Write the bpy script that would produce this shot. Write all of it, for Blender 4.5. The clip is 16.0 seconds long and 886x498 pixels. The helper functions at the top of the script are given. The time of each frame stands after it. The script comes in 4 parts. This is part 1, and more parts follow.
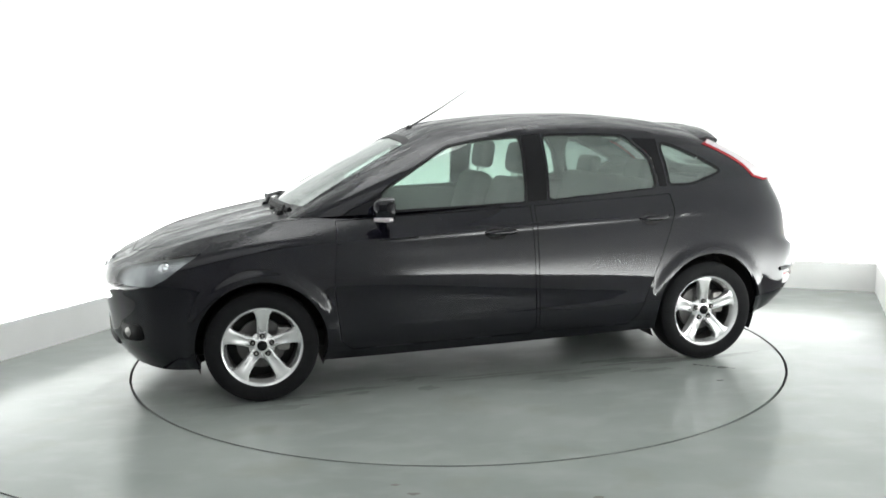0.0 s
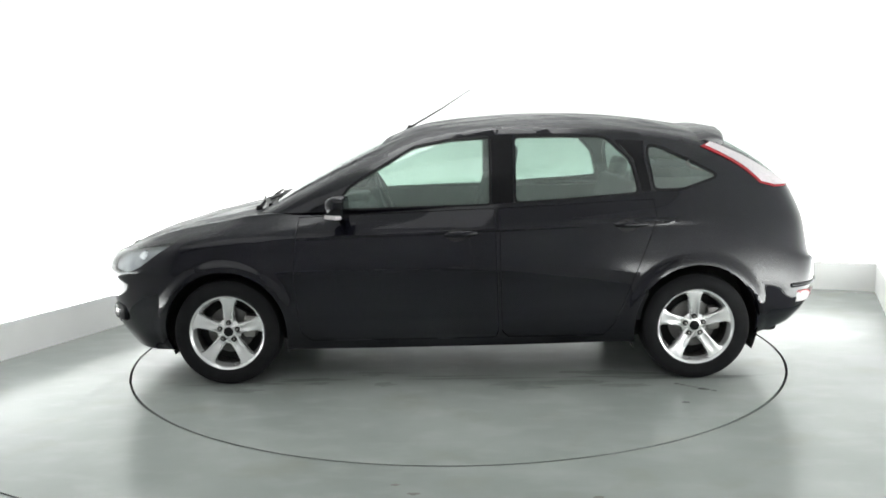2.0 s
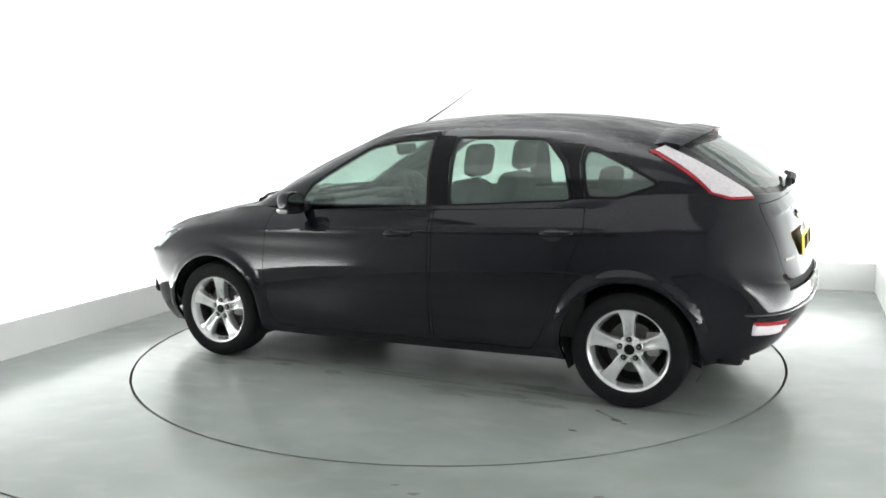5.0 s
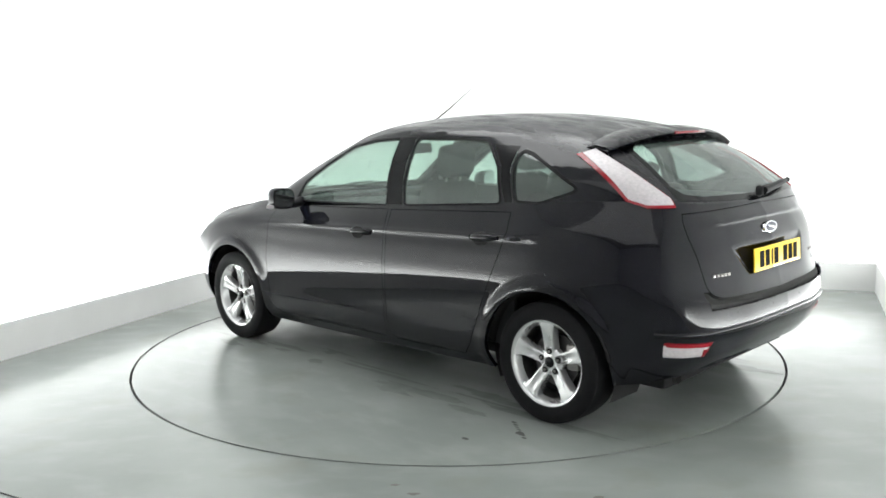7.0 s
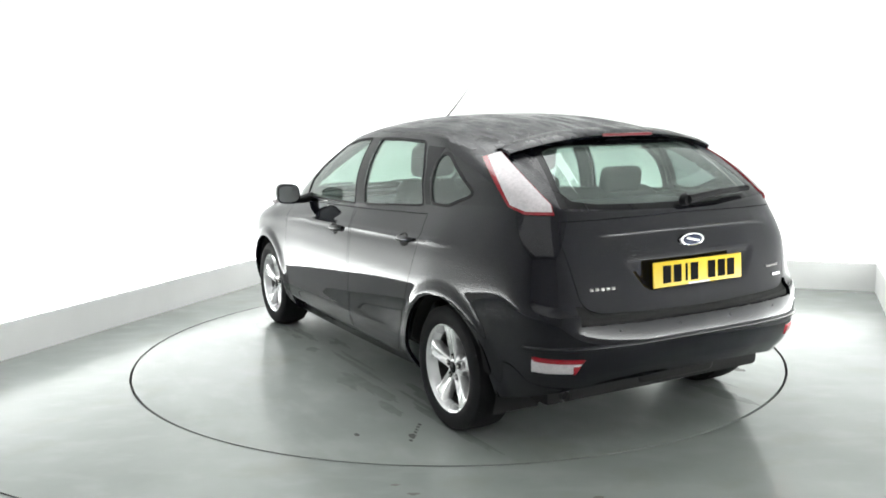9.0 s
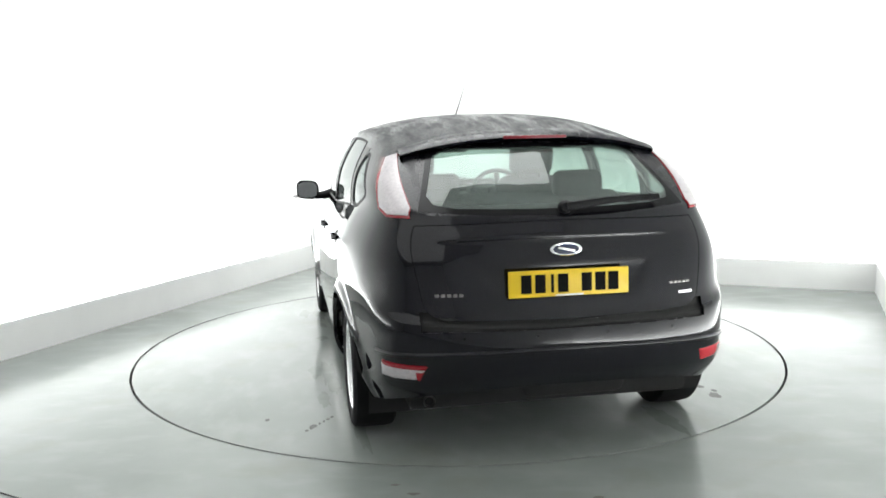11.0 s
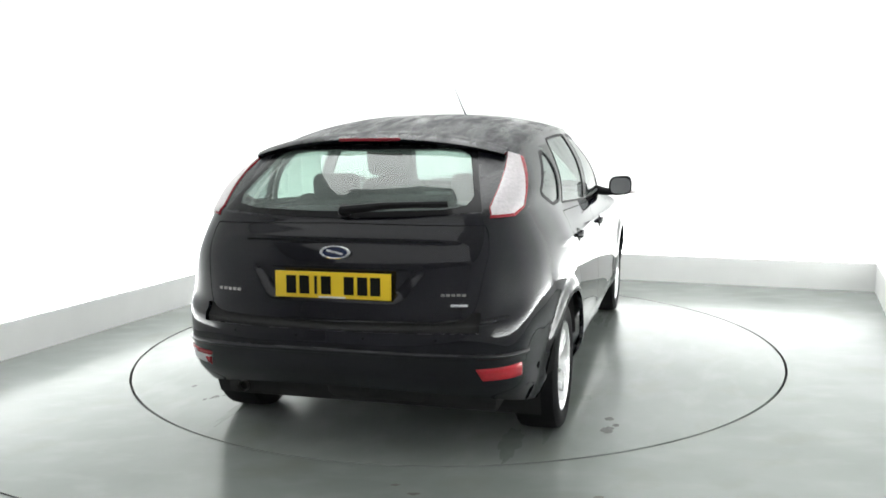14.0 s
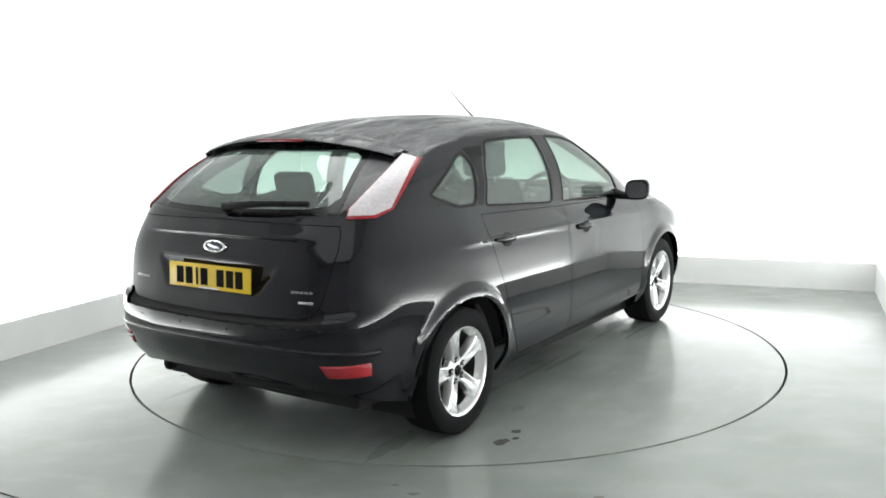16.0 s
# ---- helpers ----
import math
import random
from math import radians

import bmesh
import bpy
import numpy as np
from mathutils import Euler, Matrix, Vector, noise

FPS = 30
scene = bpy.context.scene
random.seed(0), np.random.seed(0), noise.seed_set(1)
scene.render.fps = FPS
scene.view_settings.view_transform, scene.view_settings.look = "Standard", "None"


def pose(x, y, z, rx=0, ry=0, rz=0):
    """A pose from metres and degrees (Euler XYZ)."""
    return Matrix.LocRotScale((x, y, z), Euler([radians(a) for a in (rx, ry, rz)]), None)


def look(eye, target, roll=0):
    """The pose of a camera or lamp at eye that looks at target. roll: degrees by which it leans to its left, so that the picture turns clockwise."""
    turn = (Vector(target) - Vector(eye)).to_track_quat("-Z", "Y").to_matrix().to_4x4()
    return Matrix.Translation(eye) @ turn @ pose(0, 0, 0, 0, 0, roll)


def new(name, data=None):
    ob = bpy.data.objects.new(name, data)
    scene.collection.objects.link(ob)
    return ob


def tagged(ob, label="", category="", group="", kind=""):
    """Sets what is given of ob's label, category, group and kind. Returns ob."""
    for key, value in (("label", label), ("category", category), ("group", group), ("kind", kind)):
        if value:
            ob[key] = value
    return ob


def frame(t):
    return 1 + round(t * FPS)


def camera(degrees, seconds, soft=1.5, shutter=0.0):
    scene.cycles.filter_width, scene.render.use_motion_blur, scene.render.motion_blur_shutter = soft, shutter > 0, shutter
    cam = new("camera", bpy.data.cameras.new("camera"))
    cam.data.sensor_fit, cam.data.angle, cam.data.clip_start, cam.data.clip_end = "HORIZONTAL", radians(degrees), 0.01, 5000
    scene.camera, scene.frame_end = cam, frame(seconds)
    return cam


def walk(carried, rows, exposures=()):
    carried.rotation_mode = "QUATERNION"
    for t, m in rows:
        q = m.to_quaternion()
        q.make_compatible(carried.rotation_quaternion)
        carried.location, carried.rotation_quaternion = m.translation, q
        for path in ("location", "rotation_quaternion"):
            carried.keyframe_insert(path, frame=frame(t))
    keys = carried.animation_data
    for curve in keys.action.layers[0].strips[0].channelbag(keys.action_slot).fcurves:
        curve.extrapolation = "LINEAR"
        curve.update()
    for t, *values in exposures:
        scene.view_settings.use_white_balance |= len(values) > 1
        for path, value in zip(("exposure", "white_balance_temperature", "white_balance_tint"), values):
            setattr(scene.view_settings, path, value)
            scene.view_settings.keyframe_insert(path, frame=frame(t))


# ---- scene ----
from mathutils import bvhtree
# ---- camera ----
EYE = Vector((0.0, -5.611, 1.485))
WAY = Vector((-0.01356, 0.98879, -0.14872))
cam = camera(53.82, 16.0, soft=1.7)
VIEW = look(EYE, EYE + WAY, -1.02)
walk(cam, [(0.0, VIEW), (16.0, VIEW)], exposures=[(0.0, 0.0), (16.0, 0.0)])

# ---- light: a soft ceiling panel, an added fill at the camera end, and strips behind the low boards that wash the walls from below ----
world = bpy.data.worlds.new("studio_air")
scene.world = world
world.use_nodes = True
world.node_tree.nodes["Background"].inputs[0].default_value = (0.8, 0.9, 1.0, 1)
world.node_tree.nodes["Background"].inputs[1].default_value = 0.02


def panel_lamp(place, target, width, depth, watts, tint):
    data = bpy.data.lights.new("area_light", "AREA")
    data.shape, data.size, data.size_y = "RECTANGLE", width, depth
    data.energy, data.color = watts, tint
    ob = new("area_light", data)
    ob.matrix_world = look(place, target)
    return ob


COOL = (0.982, 1.0, 0.997)
CEIL = 4.2
LEFT_DIR = Vector((0.3951, 0.9186, 0)).normalized()
CORNER = Vector((-1.381, 3.300, 0))
RIGHT_CORNER = Vector((3.462, 1.500, 0))
BACK_DIR = (RIGHT_CORNER - CORNER).normalized()
RIGHT_DIR = Vector((0.354, 0.935, 0)).normalized()
RIGHT_END = RIGHT_CORNER - RIGHT_DIR * 10.73
FRONT_LEFT = CORNER - LEFT_DIR * (11.8 / LEFT_DIR.y)
FRONT_RIGHT = RIGHT_END.copy()
FRONT_RIGHT.y = -8.5
panel_lamp((-0.3, 0.3, CEIL - 0.05), (-0.3, 0.3, 0), 3.0, 3.2, 126, COOL)
# unseen fill lamp, added at the camera end to lift the dark tailgate
panel_lamp((-2.3, -5.3, CEIL - 0.05), (-2.3, -5.3, 0), 4.8, 4.6, 54, COOL)
LEFT_IN = Vector((LEFT_DIR.y, -LEFT_DIR.x, 0))
BACK_IN = Vector((BACK_DIR.y, -BACK_DIR.x, 0))
RIGHT_IN = Vector((-RIGHT_DIR.y, RIGHT_DIR.x, 0))
FRONT_IN = Vector((0, 1, 0))
COVE = 0.50


def cove_light(a, b, inward, watts):
    """A strip hidden between the low board and the wall, washing the wall from below."""
    mid = (a + b) / 2 - inward * 0.33
    eye = Vector((mid.x, mid.y, 0.09))
    along = (b - a).normalized()
    up = (Vector((0, 0, 1)) - inward * 0.45).normalized()
    lamp = panel_lamp(eye, eye + Vector((0, 0, 1)), (b - a).length, 0.14, watts, COOL)
    x_axis, z_axis = along, -up
    y_axis = z_axis.cross(x_axis)
    lamp.matrix_world = Matrix.Translation(eye) @ Matrix((x_axis, y_axis, z_axis)).transposed().to_4x4()
    return lamp


cove_light(CORNER - LEFT_DIR * 7.0, CORNER - LEFT_DIR * 0.1, LEFT_IN, 148)
cove_light(CORNER + BACK_DIR * 0.1, RIGHT_CORNER - BACK_DIR * 0.1, BACK_IN, 108)
cove_light(RIGHT_CORNER - RIGHT_DIR * 6.4, RIGHT_CORNER - RIGHT_DIR * 0.1, RIGHT_IN, 146)


# ---- materials ----
def material(name, colour, rough=0.5, metal=0.0, coat=0.0, vary=0.0, scale=8.0, bump=0.0, bump_scale=60.0, rough_vary=0.0, emit=0.0):
    mat = bpy.data.materials.new(name)
    mat.use_nodes = True
    nodes, links = mat.node_tree.nodes, mat.node_tree.links
    bsdf = nodes["Principled BSDF"]
    bsdf.inputs["Base Color"].default_value = (*colour, 1)
    bsdf.inputs["Roughness"].default_value = rough
    bsdf.inputs["Metallic"].default_value = metal
    bsdf.inputs["Coat Weight"].default_value = coat
    bsdf.inputs["Coat Roughness"].default_value = 0.03
    if emit:
        bsdf.inputs["Emission Color"].default_value = (*colour, 1)
        bsdf.inputs["Emission Strength"].default_value = emit
    coord = nodes.new("ShaderNodeTexCoord")
    if vary or rough_vary:
        big = nodes.new("ShaderNodeTexNoise")
        big.inputs["Scale"].default_value = scale
        big.inputs["Detail"].default_value = 6
        links.new(coord.outputs["Object"], big.inputs["Vector"])
        if vary:
            ramp = nodes.new("ShaderNodeValToRGB")
            ramp.color_ramp.elements[0].position, ramp.color_ramp.elements[1].position = 0.2, 0.8
            ramp.color_ramp.elements[0].color = (*[c * (1 - vary) for c in colour], 1)
            ramp.color_ramp.elements[1].color = (*[min(1, c * (1 + vary)) for c in colour], 1)
            links.new(big.outputs["Fac"], ramp.inputs["Fac"])
            links.new(ramp.outputs["Color"], bsdf.inputs["Base Color"])
        if rough_vary:
            span = nodes.new("ShaderNodeMapRange")
            span.inputs["From Min"].default_value, span.inputs["From Max"].default_value = 0.2, 0.8
            span.inputs["To Min"].default_value = max(0.0, rough - rough_vary)
            span.inputs["To Max"].default_value = min(1.0, rough + rough_vary)
            links.new(big.outputs["Fac"], span.inputs["Value"])
            links.new(span.outputs["Result"], bsdf.inputs["Roughness"])
    if bump:
        fine = nodes.new("ShaderNodeTexNoise")
        fine.inputs["Scale"].default_value = bump_scale
        fine.inputs["Detail"].default_value = 4
        links.new(coord.outputs["Object"], fine.inputs["Vector"])
        relief = nodes.new("ShaderNodeBump")
        relief.inputs["Strength"].default_value = bump
        relief.inputs["Distance"].default_value = 0.002
        links.new(fine.outputs["Fac"], relief.inputs["Height"])
        links.new(relief.outputs["Normal"], bsdf.inputs["Normal"])
    return mat


def glass_material(name, tint, haze=0.0):
    """Clear glass with a mirror sheen; haze is the share of a pale damp film on it."""
    mat = bpy.data.materials.new(name)
    mat.use_nodes = True
    nodes, links = mat.node_tree.nodes, mat.node_tree.links
    nodes.remove(nodes["Principled BSDF"])
    clear, shine, mix, edge, power, fres = (nodes.new("ShaderNode" + k) for k in ("BsdfTransparent", "BsdfGlossy", "MixShader", "LayerWeight", "Math", "Math"))
    edge.inputs["Blend"].default_value = 0.5
    power.operation, fres.operation = "POWER", "MULTIPLY_ADD"
    power.inputs[1].default_value = 5.0
    fres.inputs[1].default_value, fres.inputs[2].default_value = 0.90, 0.08
    links.new(edge.outputs["Facing"], power.inputs[0])
    links.new(power.outputs[0], fres.inputs[0])
    clear.inputs["Color"].default_value = (*tint, 1)
    shine.inputs["Roughness"].default_value = 0.02
    links.new(fres.outputs[0], mix.inputs[0])
    body = clear
    if haze:
        film, blend, spots, span, coord = (nodes.new("ShaderNode" + k) for k in ("BsdfDiffuse", "MixShader", "TexNoise", "MapRange", "TexCoord"))
        film.inputs["Color"].default_value = (0.52, 0.66, 0.60, 1)
        spots.inputs["Scale"].default_value = 2.5
        spots.inputs["Detail"].default_value = 8
        links.new(coord.outputs["Object"], spots.inputs["Vector"])
        span.inputs["From Min"].default_value, span.inputs["From Max"].default_value = 0.3, 0.7
        span.inputs["To Min"].default_value, span.inputs["To Max"].default_value = haze * 0.7, haze * 1.3
        links.new(spots.outputs["Fac"], span.inputs["Value"])
        links.new(span.outputs["Result"], blend.inputs[0])
        links.new(clear.outputs[0], blend.inputs[1])
        links.new(film.outputs[0], blend.inputs[2])
        body = blend
    links.new(body.outputs[0], mix.inputs[1])
    links.new(shine.outputs[0], mix.inputs[2])
    links.new(mix.outputs[0], nodes["Material Output"].inputs["Surface"])
    return mat


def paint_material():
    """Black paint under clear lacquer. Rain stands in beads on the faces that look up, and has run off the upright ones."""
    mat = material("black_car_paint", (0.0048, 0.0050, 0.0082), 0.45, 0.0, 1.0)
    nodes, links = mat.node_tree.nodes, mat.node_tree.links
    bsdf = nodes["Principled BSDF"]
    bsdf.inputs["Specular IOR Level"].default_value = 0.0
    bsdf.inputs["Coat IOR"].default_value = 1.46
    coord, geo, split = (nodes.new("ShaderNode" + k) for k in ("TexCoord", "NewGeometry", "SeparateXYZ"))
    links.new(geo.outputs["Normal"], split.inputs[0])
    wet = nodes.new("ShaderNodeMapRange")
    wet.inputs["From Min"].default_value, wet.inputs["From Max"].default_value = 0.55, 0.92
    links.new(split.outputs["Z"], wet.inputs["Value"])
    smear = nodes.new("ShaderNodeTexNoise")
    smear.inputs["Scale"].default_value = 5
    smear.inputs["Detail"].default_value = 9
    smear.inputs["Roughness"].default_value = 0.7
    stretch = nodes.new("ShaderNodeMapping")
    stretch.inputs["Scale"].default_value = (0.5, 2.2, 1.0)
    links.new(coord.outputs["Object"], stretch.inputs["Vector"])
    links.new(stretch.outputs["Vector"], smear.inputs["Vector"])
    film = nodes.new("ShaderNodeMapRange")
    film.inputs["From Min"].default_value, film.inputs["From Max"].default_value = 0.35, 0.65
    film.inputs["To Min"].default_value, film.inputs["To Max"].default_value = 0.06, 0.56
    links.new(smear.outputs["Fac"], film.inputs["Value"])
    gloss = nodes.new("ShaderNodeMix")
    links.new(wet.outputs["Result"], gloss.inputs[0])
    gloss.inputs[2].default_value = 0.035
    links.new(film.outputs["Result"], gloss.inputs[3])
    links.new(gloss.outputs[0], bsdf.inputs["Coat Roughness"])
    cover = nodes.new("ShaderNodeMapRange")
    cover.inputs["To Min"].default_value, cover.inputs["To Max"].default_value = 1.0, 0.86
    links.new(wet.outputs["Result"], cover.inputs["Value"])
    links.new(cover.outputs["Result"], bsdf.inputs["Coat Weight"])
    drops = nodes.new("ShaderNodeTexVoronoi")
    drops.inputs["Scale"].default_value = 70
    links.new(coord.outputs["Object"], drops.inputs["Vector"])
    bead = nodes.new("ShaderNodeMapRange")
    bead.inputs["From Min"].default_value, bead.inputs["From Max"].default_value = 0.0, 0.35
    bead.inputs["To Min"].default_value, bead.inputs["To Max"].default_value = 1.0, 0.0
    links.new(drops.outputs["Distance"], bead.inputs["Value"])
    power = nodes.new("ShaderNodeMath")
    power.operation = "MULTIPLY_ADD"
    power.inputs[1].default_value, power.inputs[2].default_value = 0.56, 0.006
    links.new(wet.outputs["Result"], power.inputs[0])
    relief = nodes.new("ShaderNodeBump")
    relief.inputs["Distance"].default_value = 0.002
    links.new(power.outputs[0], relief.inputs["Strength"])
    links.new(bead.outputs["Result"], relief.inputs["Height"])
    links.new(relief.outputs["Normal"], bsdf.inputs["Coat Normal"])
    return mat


def floor_material(name):
    """Grey-green epoxy floor paint, damp and glossy: cloudy wear, brownish water stains, streaks and a rippled film."""
    mat = material(name, (0.28, 0.30, 0.29), 0.2)
    nodes, links = mat.node_tree.nodes, mat.node_tree.links
    bsdf = nodes["Principled BSDF"]
    bsdf.inputs["Specular IOR Level"].default_value = 0.55
    coord = nodes.new("ShaderNodeTexCoord")

    def grain(scale, detail, stretch=(1, 1, 1), turn=0.0):
        place, tex = nodes.new("ShaderNodeMapping"), nodes.new("ShaderNodeTexNoise")
        place.inputs["Scale"].default_value, place.inputs["Rotation"].default_value = stretch, (0, 0, turn)
        tex.inputs["Scale"].default_value, tex.inputs["Detail"].default_value = scale, detail
        links.new(coord.outputs["Object"], place.inputs["Vector"])
        links.new(place.outputs["Vector"], tex.inputs["Vector"])
        return tex.outputs["Fac"]

    def span(value, lo, hi, to_lo, to_hi):
        node = nodes.new("ShaderNodeMapRange")
        for key, number in (("From Min", lo), ("From Max", hi), ("To Min", to_lo), ("To Max", to_hi)):
            node.inputs[key].default_value = number
        links.new(value, node.inputs["Value"])
        return node.outputs["Result"]

    def blend(share, first, second):
        node = nodes.new("ShaderNodeMix")
        node.data_type = "RGBA"
        links.new(share, node.inputs["Factor"])
        for value, slot in ((first, node.inputs[6]), (second, node.inputs[7])):
            if isinstance(value, tuple):
                slot.default_value = (*value, 1)
            else:
                links.new(value, slot)
        return node.outputs[2]

    cloud = grain(1.1, 5)
    scuff = grain(5.0, 9, (0.7, 1.4, 1), 0.5)
    stain = grain(1.9, 7, (1, 1.3, 1), 1.1)
    base = blend(span(cloud, 0.36, 0.66, 0, 1), FLOOR_DARK, FLOOR_PALE)
    base = blend(span(scuff, 0.50, 0.78, 0, 0.45), base, FLOOR_WORN)
    base = blend(span(stain, 0.56, 0.74, 0, 0.5), base, FLOOR_STAIN)
    links.new(base, bsdf.inputs["Base Color"])
    links.new(span(scuff, 0.34, 0.68, 0.15, 0.27), bsdf.inputs["Roughness"])
    relief = nodes.new("ShaderNodeBump")
    relief.inputs["Strength"].default_value, relief.inputs["Distance"].default_value = 0.10, 0.002
    links.new(grain(16.0, 6), relief.inputs["Height"])
    links.new(relief.outputs["Normal"], bsdf.inputs["Normal"])
    return mat


FLOOR_DARK, FLOOR_PALE, FLOOR_WORN, FLOOR_STAIN = (0.245, 0.268, 0.254), (0.305, 0.328, 0.314), (0.335, 0.355, 0.340), (0.232, 0.238, 0.205)
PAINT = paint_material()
FLOOR = floor_material("grey_green_floor_paint")
WALL = material("white_wall_paint", (0.86, 0.87, 0.86), 0.6, vary=0.015, scale=1.2, bump=0.05, bump_scale=40)
SKIRT = material("white_skirting_paint", (0.90, 0.90, 0.885), 0.45, vary=0.04, scale=3, bump=0.05)
CEILING = material("white_ceiling_paint", (0.5, 0.5, 0.5), 0.8, vary=0.02, scale=2)
END_GREY = material("grey_end_wall", (0.60, 0.60, 0.61), 0.9, vary=0.12, scale=5, bump=0.2)
# also laid on the bumper step and handle cups as painted shade
GAP_SHADE = material("dark_gap_and_shade", (0.015, 0.015, 0.015), 0.8, vary=0.2)
RUBBER = material("black_rubber", (0.011, 0.011, 0.012), 0.75, vary=0.15, scale=20, bump=0.15)
TRIM = material("black_plastic", (0.008, 0.008, 0.009), 0.45, vary=0.1, scale=30, bump=0.08)
GLOSS_TRIM = material("gloss_black_trim", (0.008, 0.008, 0.009), 0.22, coat=0.0, vary=0.1)
DARK = material("underbody_black", (0.01, 0.01, 0.01), 0.85, vary=0.2, scale=6)
ALLOY = material("silver_alloy", (0.90, 0.90, 0.91), 0.22, 0.72, 0.3, vary=0.04, scale=12, bump=0.03)
BARREL = material("dark_dull_metal", (0.055, 0.054, 0.052), 0.55, 0.5, vary=0.25, scale=18)
STEEL = material("brake_steel", (0.30, 0.29, 0.28), 0.4, 0.9, vary=0.15, scale=25)
DULL_STEEL = material("dark_disc_steel", (0.13, 0.128, 0.125), 0.5, 0.8, vary=0.2, scale=25)
CHROME = material("chrome", (0.85, 0.86, 0.87), 0.08, 1.0, vary=0.02)
MIRROR = material("mirror_glass", (0.42, 0.43, 0.44), 0.06, 1.0, vary=0.02)
CLOTH = material("charcoal_seat_cloth", (0.020, 0.021, 0.023), 0.9, vary=0.15, scale=30, bump=0.3, bump_scale=200)
DASH = material("charcoal_dash_plastic", (0.03, 0.031, 0.033), 0.6, vary=0.1, scale=14, bump=0.2, bump_scale=180)
LINER = material("pale_headlining", (0.40, 0.40, 0.38), 0.9, vary=0.05, scale=10)
PLATE = material("yellow_plate", (0.80, 0.55, 0.02), 0.35, vary=0.03, scale=10)
INK = material("black_ink", (0.006, 0.006, 0.006), 0.9)
WHITE = material("white_paint", (0.75, 0.76, 0.76), 0.4)
BLUE = material("dark_blue_enamel", (0.012, 0.02, 0.06), 0.15, coat=0.6)
RED = material("red_lens", (0.29, 0.006, 0.014), 0.2, coat=0.4, vary=0.08, scale=40)
SILVER_LENS = material("silver_reflector", (0.60, 0.56, 0.575), 0.42, 0.1, 0.25, vary=0.18, scale=70, bump=0.5, bump_scale=120)
DEEP_RED = material("dark_red_lens", (0.22, 0.008, 0.018), 0.2, coat=0.4, vary=0.08, scale=40)
LAMP_DEEP = material("headlamp_reflector", (0.36, 0.37, 0.38), 0.32, 0.6, 0.3, vary=0.35, scale=14)
FOG_RED = material("bright_red_lens", (0.42, 0.012, 0.022), 0.22, coat=0.4, vary=0.15, scale=50, bump=0.2, bump_scale=150)
GLASS = glass_material("tinted_car_glass", (0.58, 0.71, 0.65), 0.15)
QUARTER_GLASS = glass_material("quarter_car_glass", (0.26, 0.31, 0.295), 0.14)
REAR_GLASS = glass_material("rear_car_glass", (0.57, 0.68, 0.635), 0.14)
LENS = glass_material("clear_lens", (0.9, 0.92, 0.93))
for dull_black in (TRIM, GLOSS_TRIM, RUBBER, INK):
    dull_black.node_tree.nodes["Principled BSDF"].inputs["Specular IOR Level"].default_value = 0.15
STAIN = material("dark_floor_stain", (0.09, 0.085, 0.075), 0.5, vary=0.3, scale=40)
SMEAR = material("dark_drip", (0.11, 0.115, 0.108), 0.2, vary=0.3, scale=30)
# damp floor tone, a little darker to paint shade by the sills
DAMP_SHADE = material("wet_mark", (0.225, 0.245, 0.232), 0.12, vary=0.12, scale=12, bump=0.15, bump_scale=60)


# ---- mesh helpers ----
def finish(name, bm, mat, smooth=True):
    data = bpy.data.meshes.new(name)
    bm.to_mesh(data)
    bm.free()
    data.materials.append(mat)
    if smooth:
        for p in data.polygons:
            p.use_smooth = True
        data.set_sharp_from_angle(angle=radians(38))
    return data


def part(name, bm, mat, parent, label="", m=None, smooth=True):
    ob = new(name, finish(name, bm, mat, smooth))
    ob.parent = parent
    if m is not None:
        ob.matrix_basis = m
    if label:
        ob["label"] = label
    return ob


def thing(name, bm, mat, label, category="", group="", kind="", smooth=True):
    return tagged(new(name, finish(name, bm, mat, smooth)), label, category, group, kind)


def box_bm(size, centre=(0, 0, 0), bevel=0.0, segments=2):
    bm = bmesh.new()
    bmesh.ops.create_cube(bm, size=1)
    for v in bm.verts:
        v.co = Vector(centre) + Vector((v.co.x * size[0], v.co.y * size[1], v.co.z * size[2]))
    if bevel:
        bmesh.ops.bevel(bm, geom=bm.edges[:], offset=bevel, segments=segments, profile=0.5, affect="EDGES")
    return bm


def lathe_bm(profile, steps=48, axis="y"):
    """Turn a list of (radius, along) about an axis."""
    bm = bmesh.new()
    rings = []
    for i in range(steps):
        a = 2 * math.pi * i / steps
        c, s = math.cos(a), math.sin(a)
        rings.append([bm.verts.new((r * c, h, r * s) if axis == "y" else (r * c, r * s, h)) for r, h in profile])
    for i in range(steps):
        a, b = rings[i], rings[(i + 1) % steps]
        for j in range(len(profile) - 1):
            bm.faces.new((a[j], b[j], b[j + 1], a[j + 1]))
    bmesh.ops.remove_doubles(bm, verts=bm.verts[:], dist=1e-6)
    bmesh.ops.recalc_face_normals(bm, faces=bm.faces[:])
    return bm


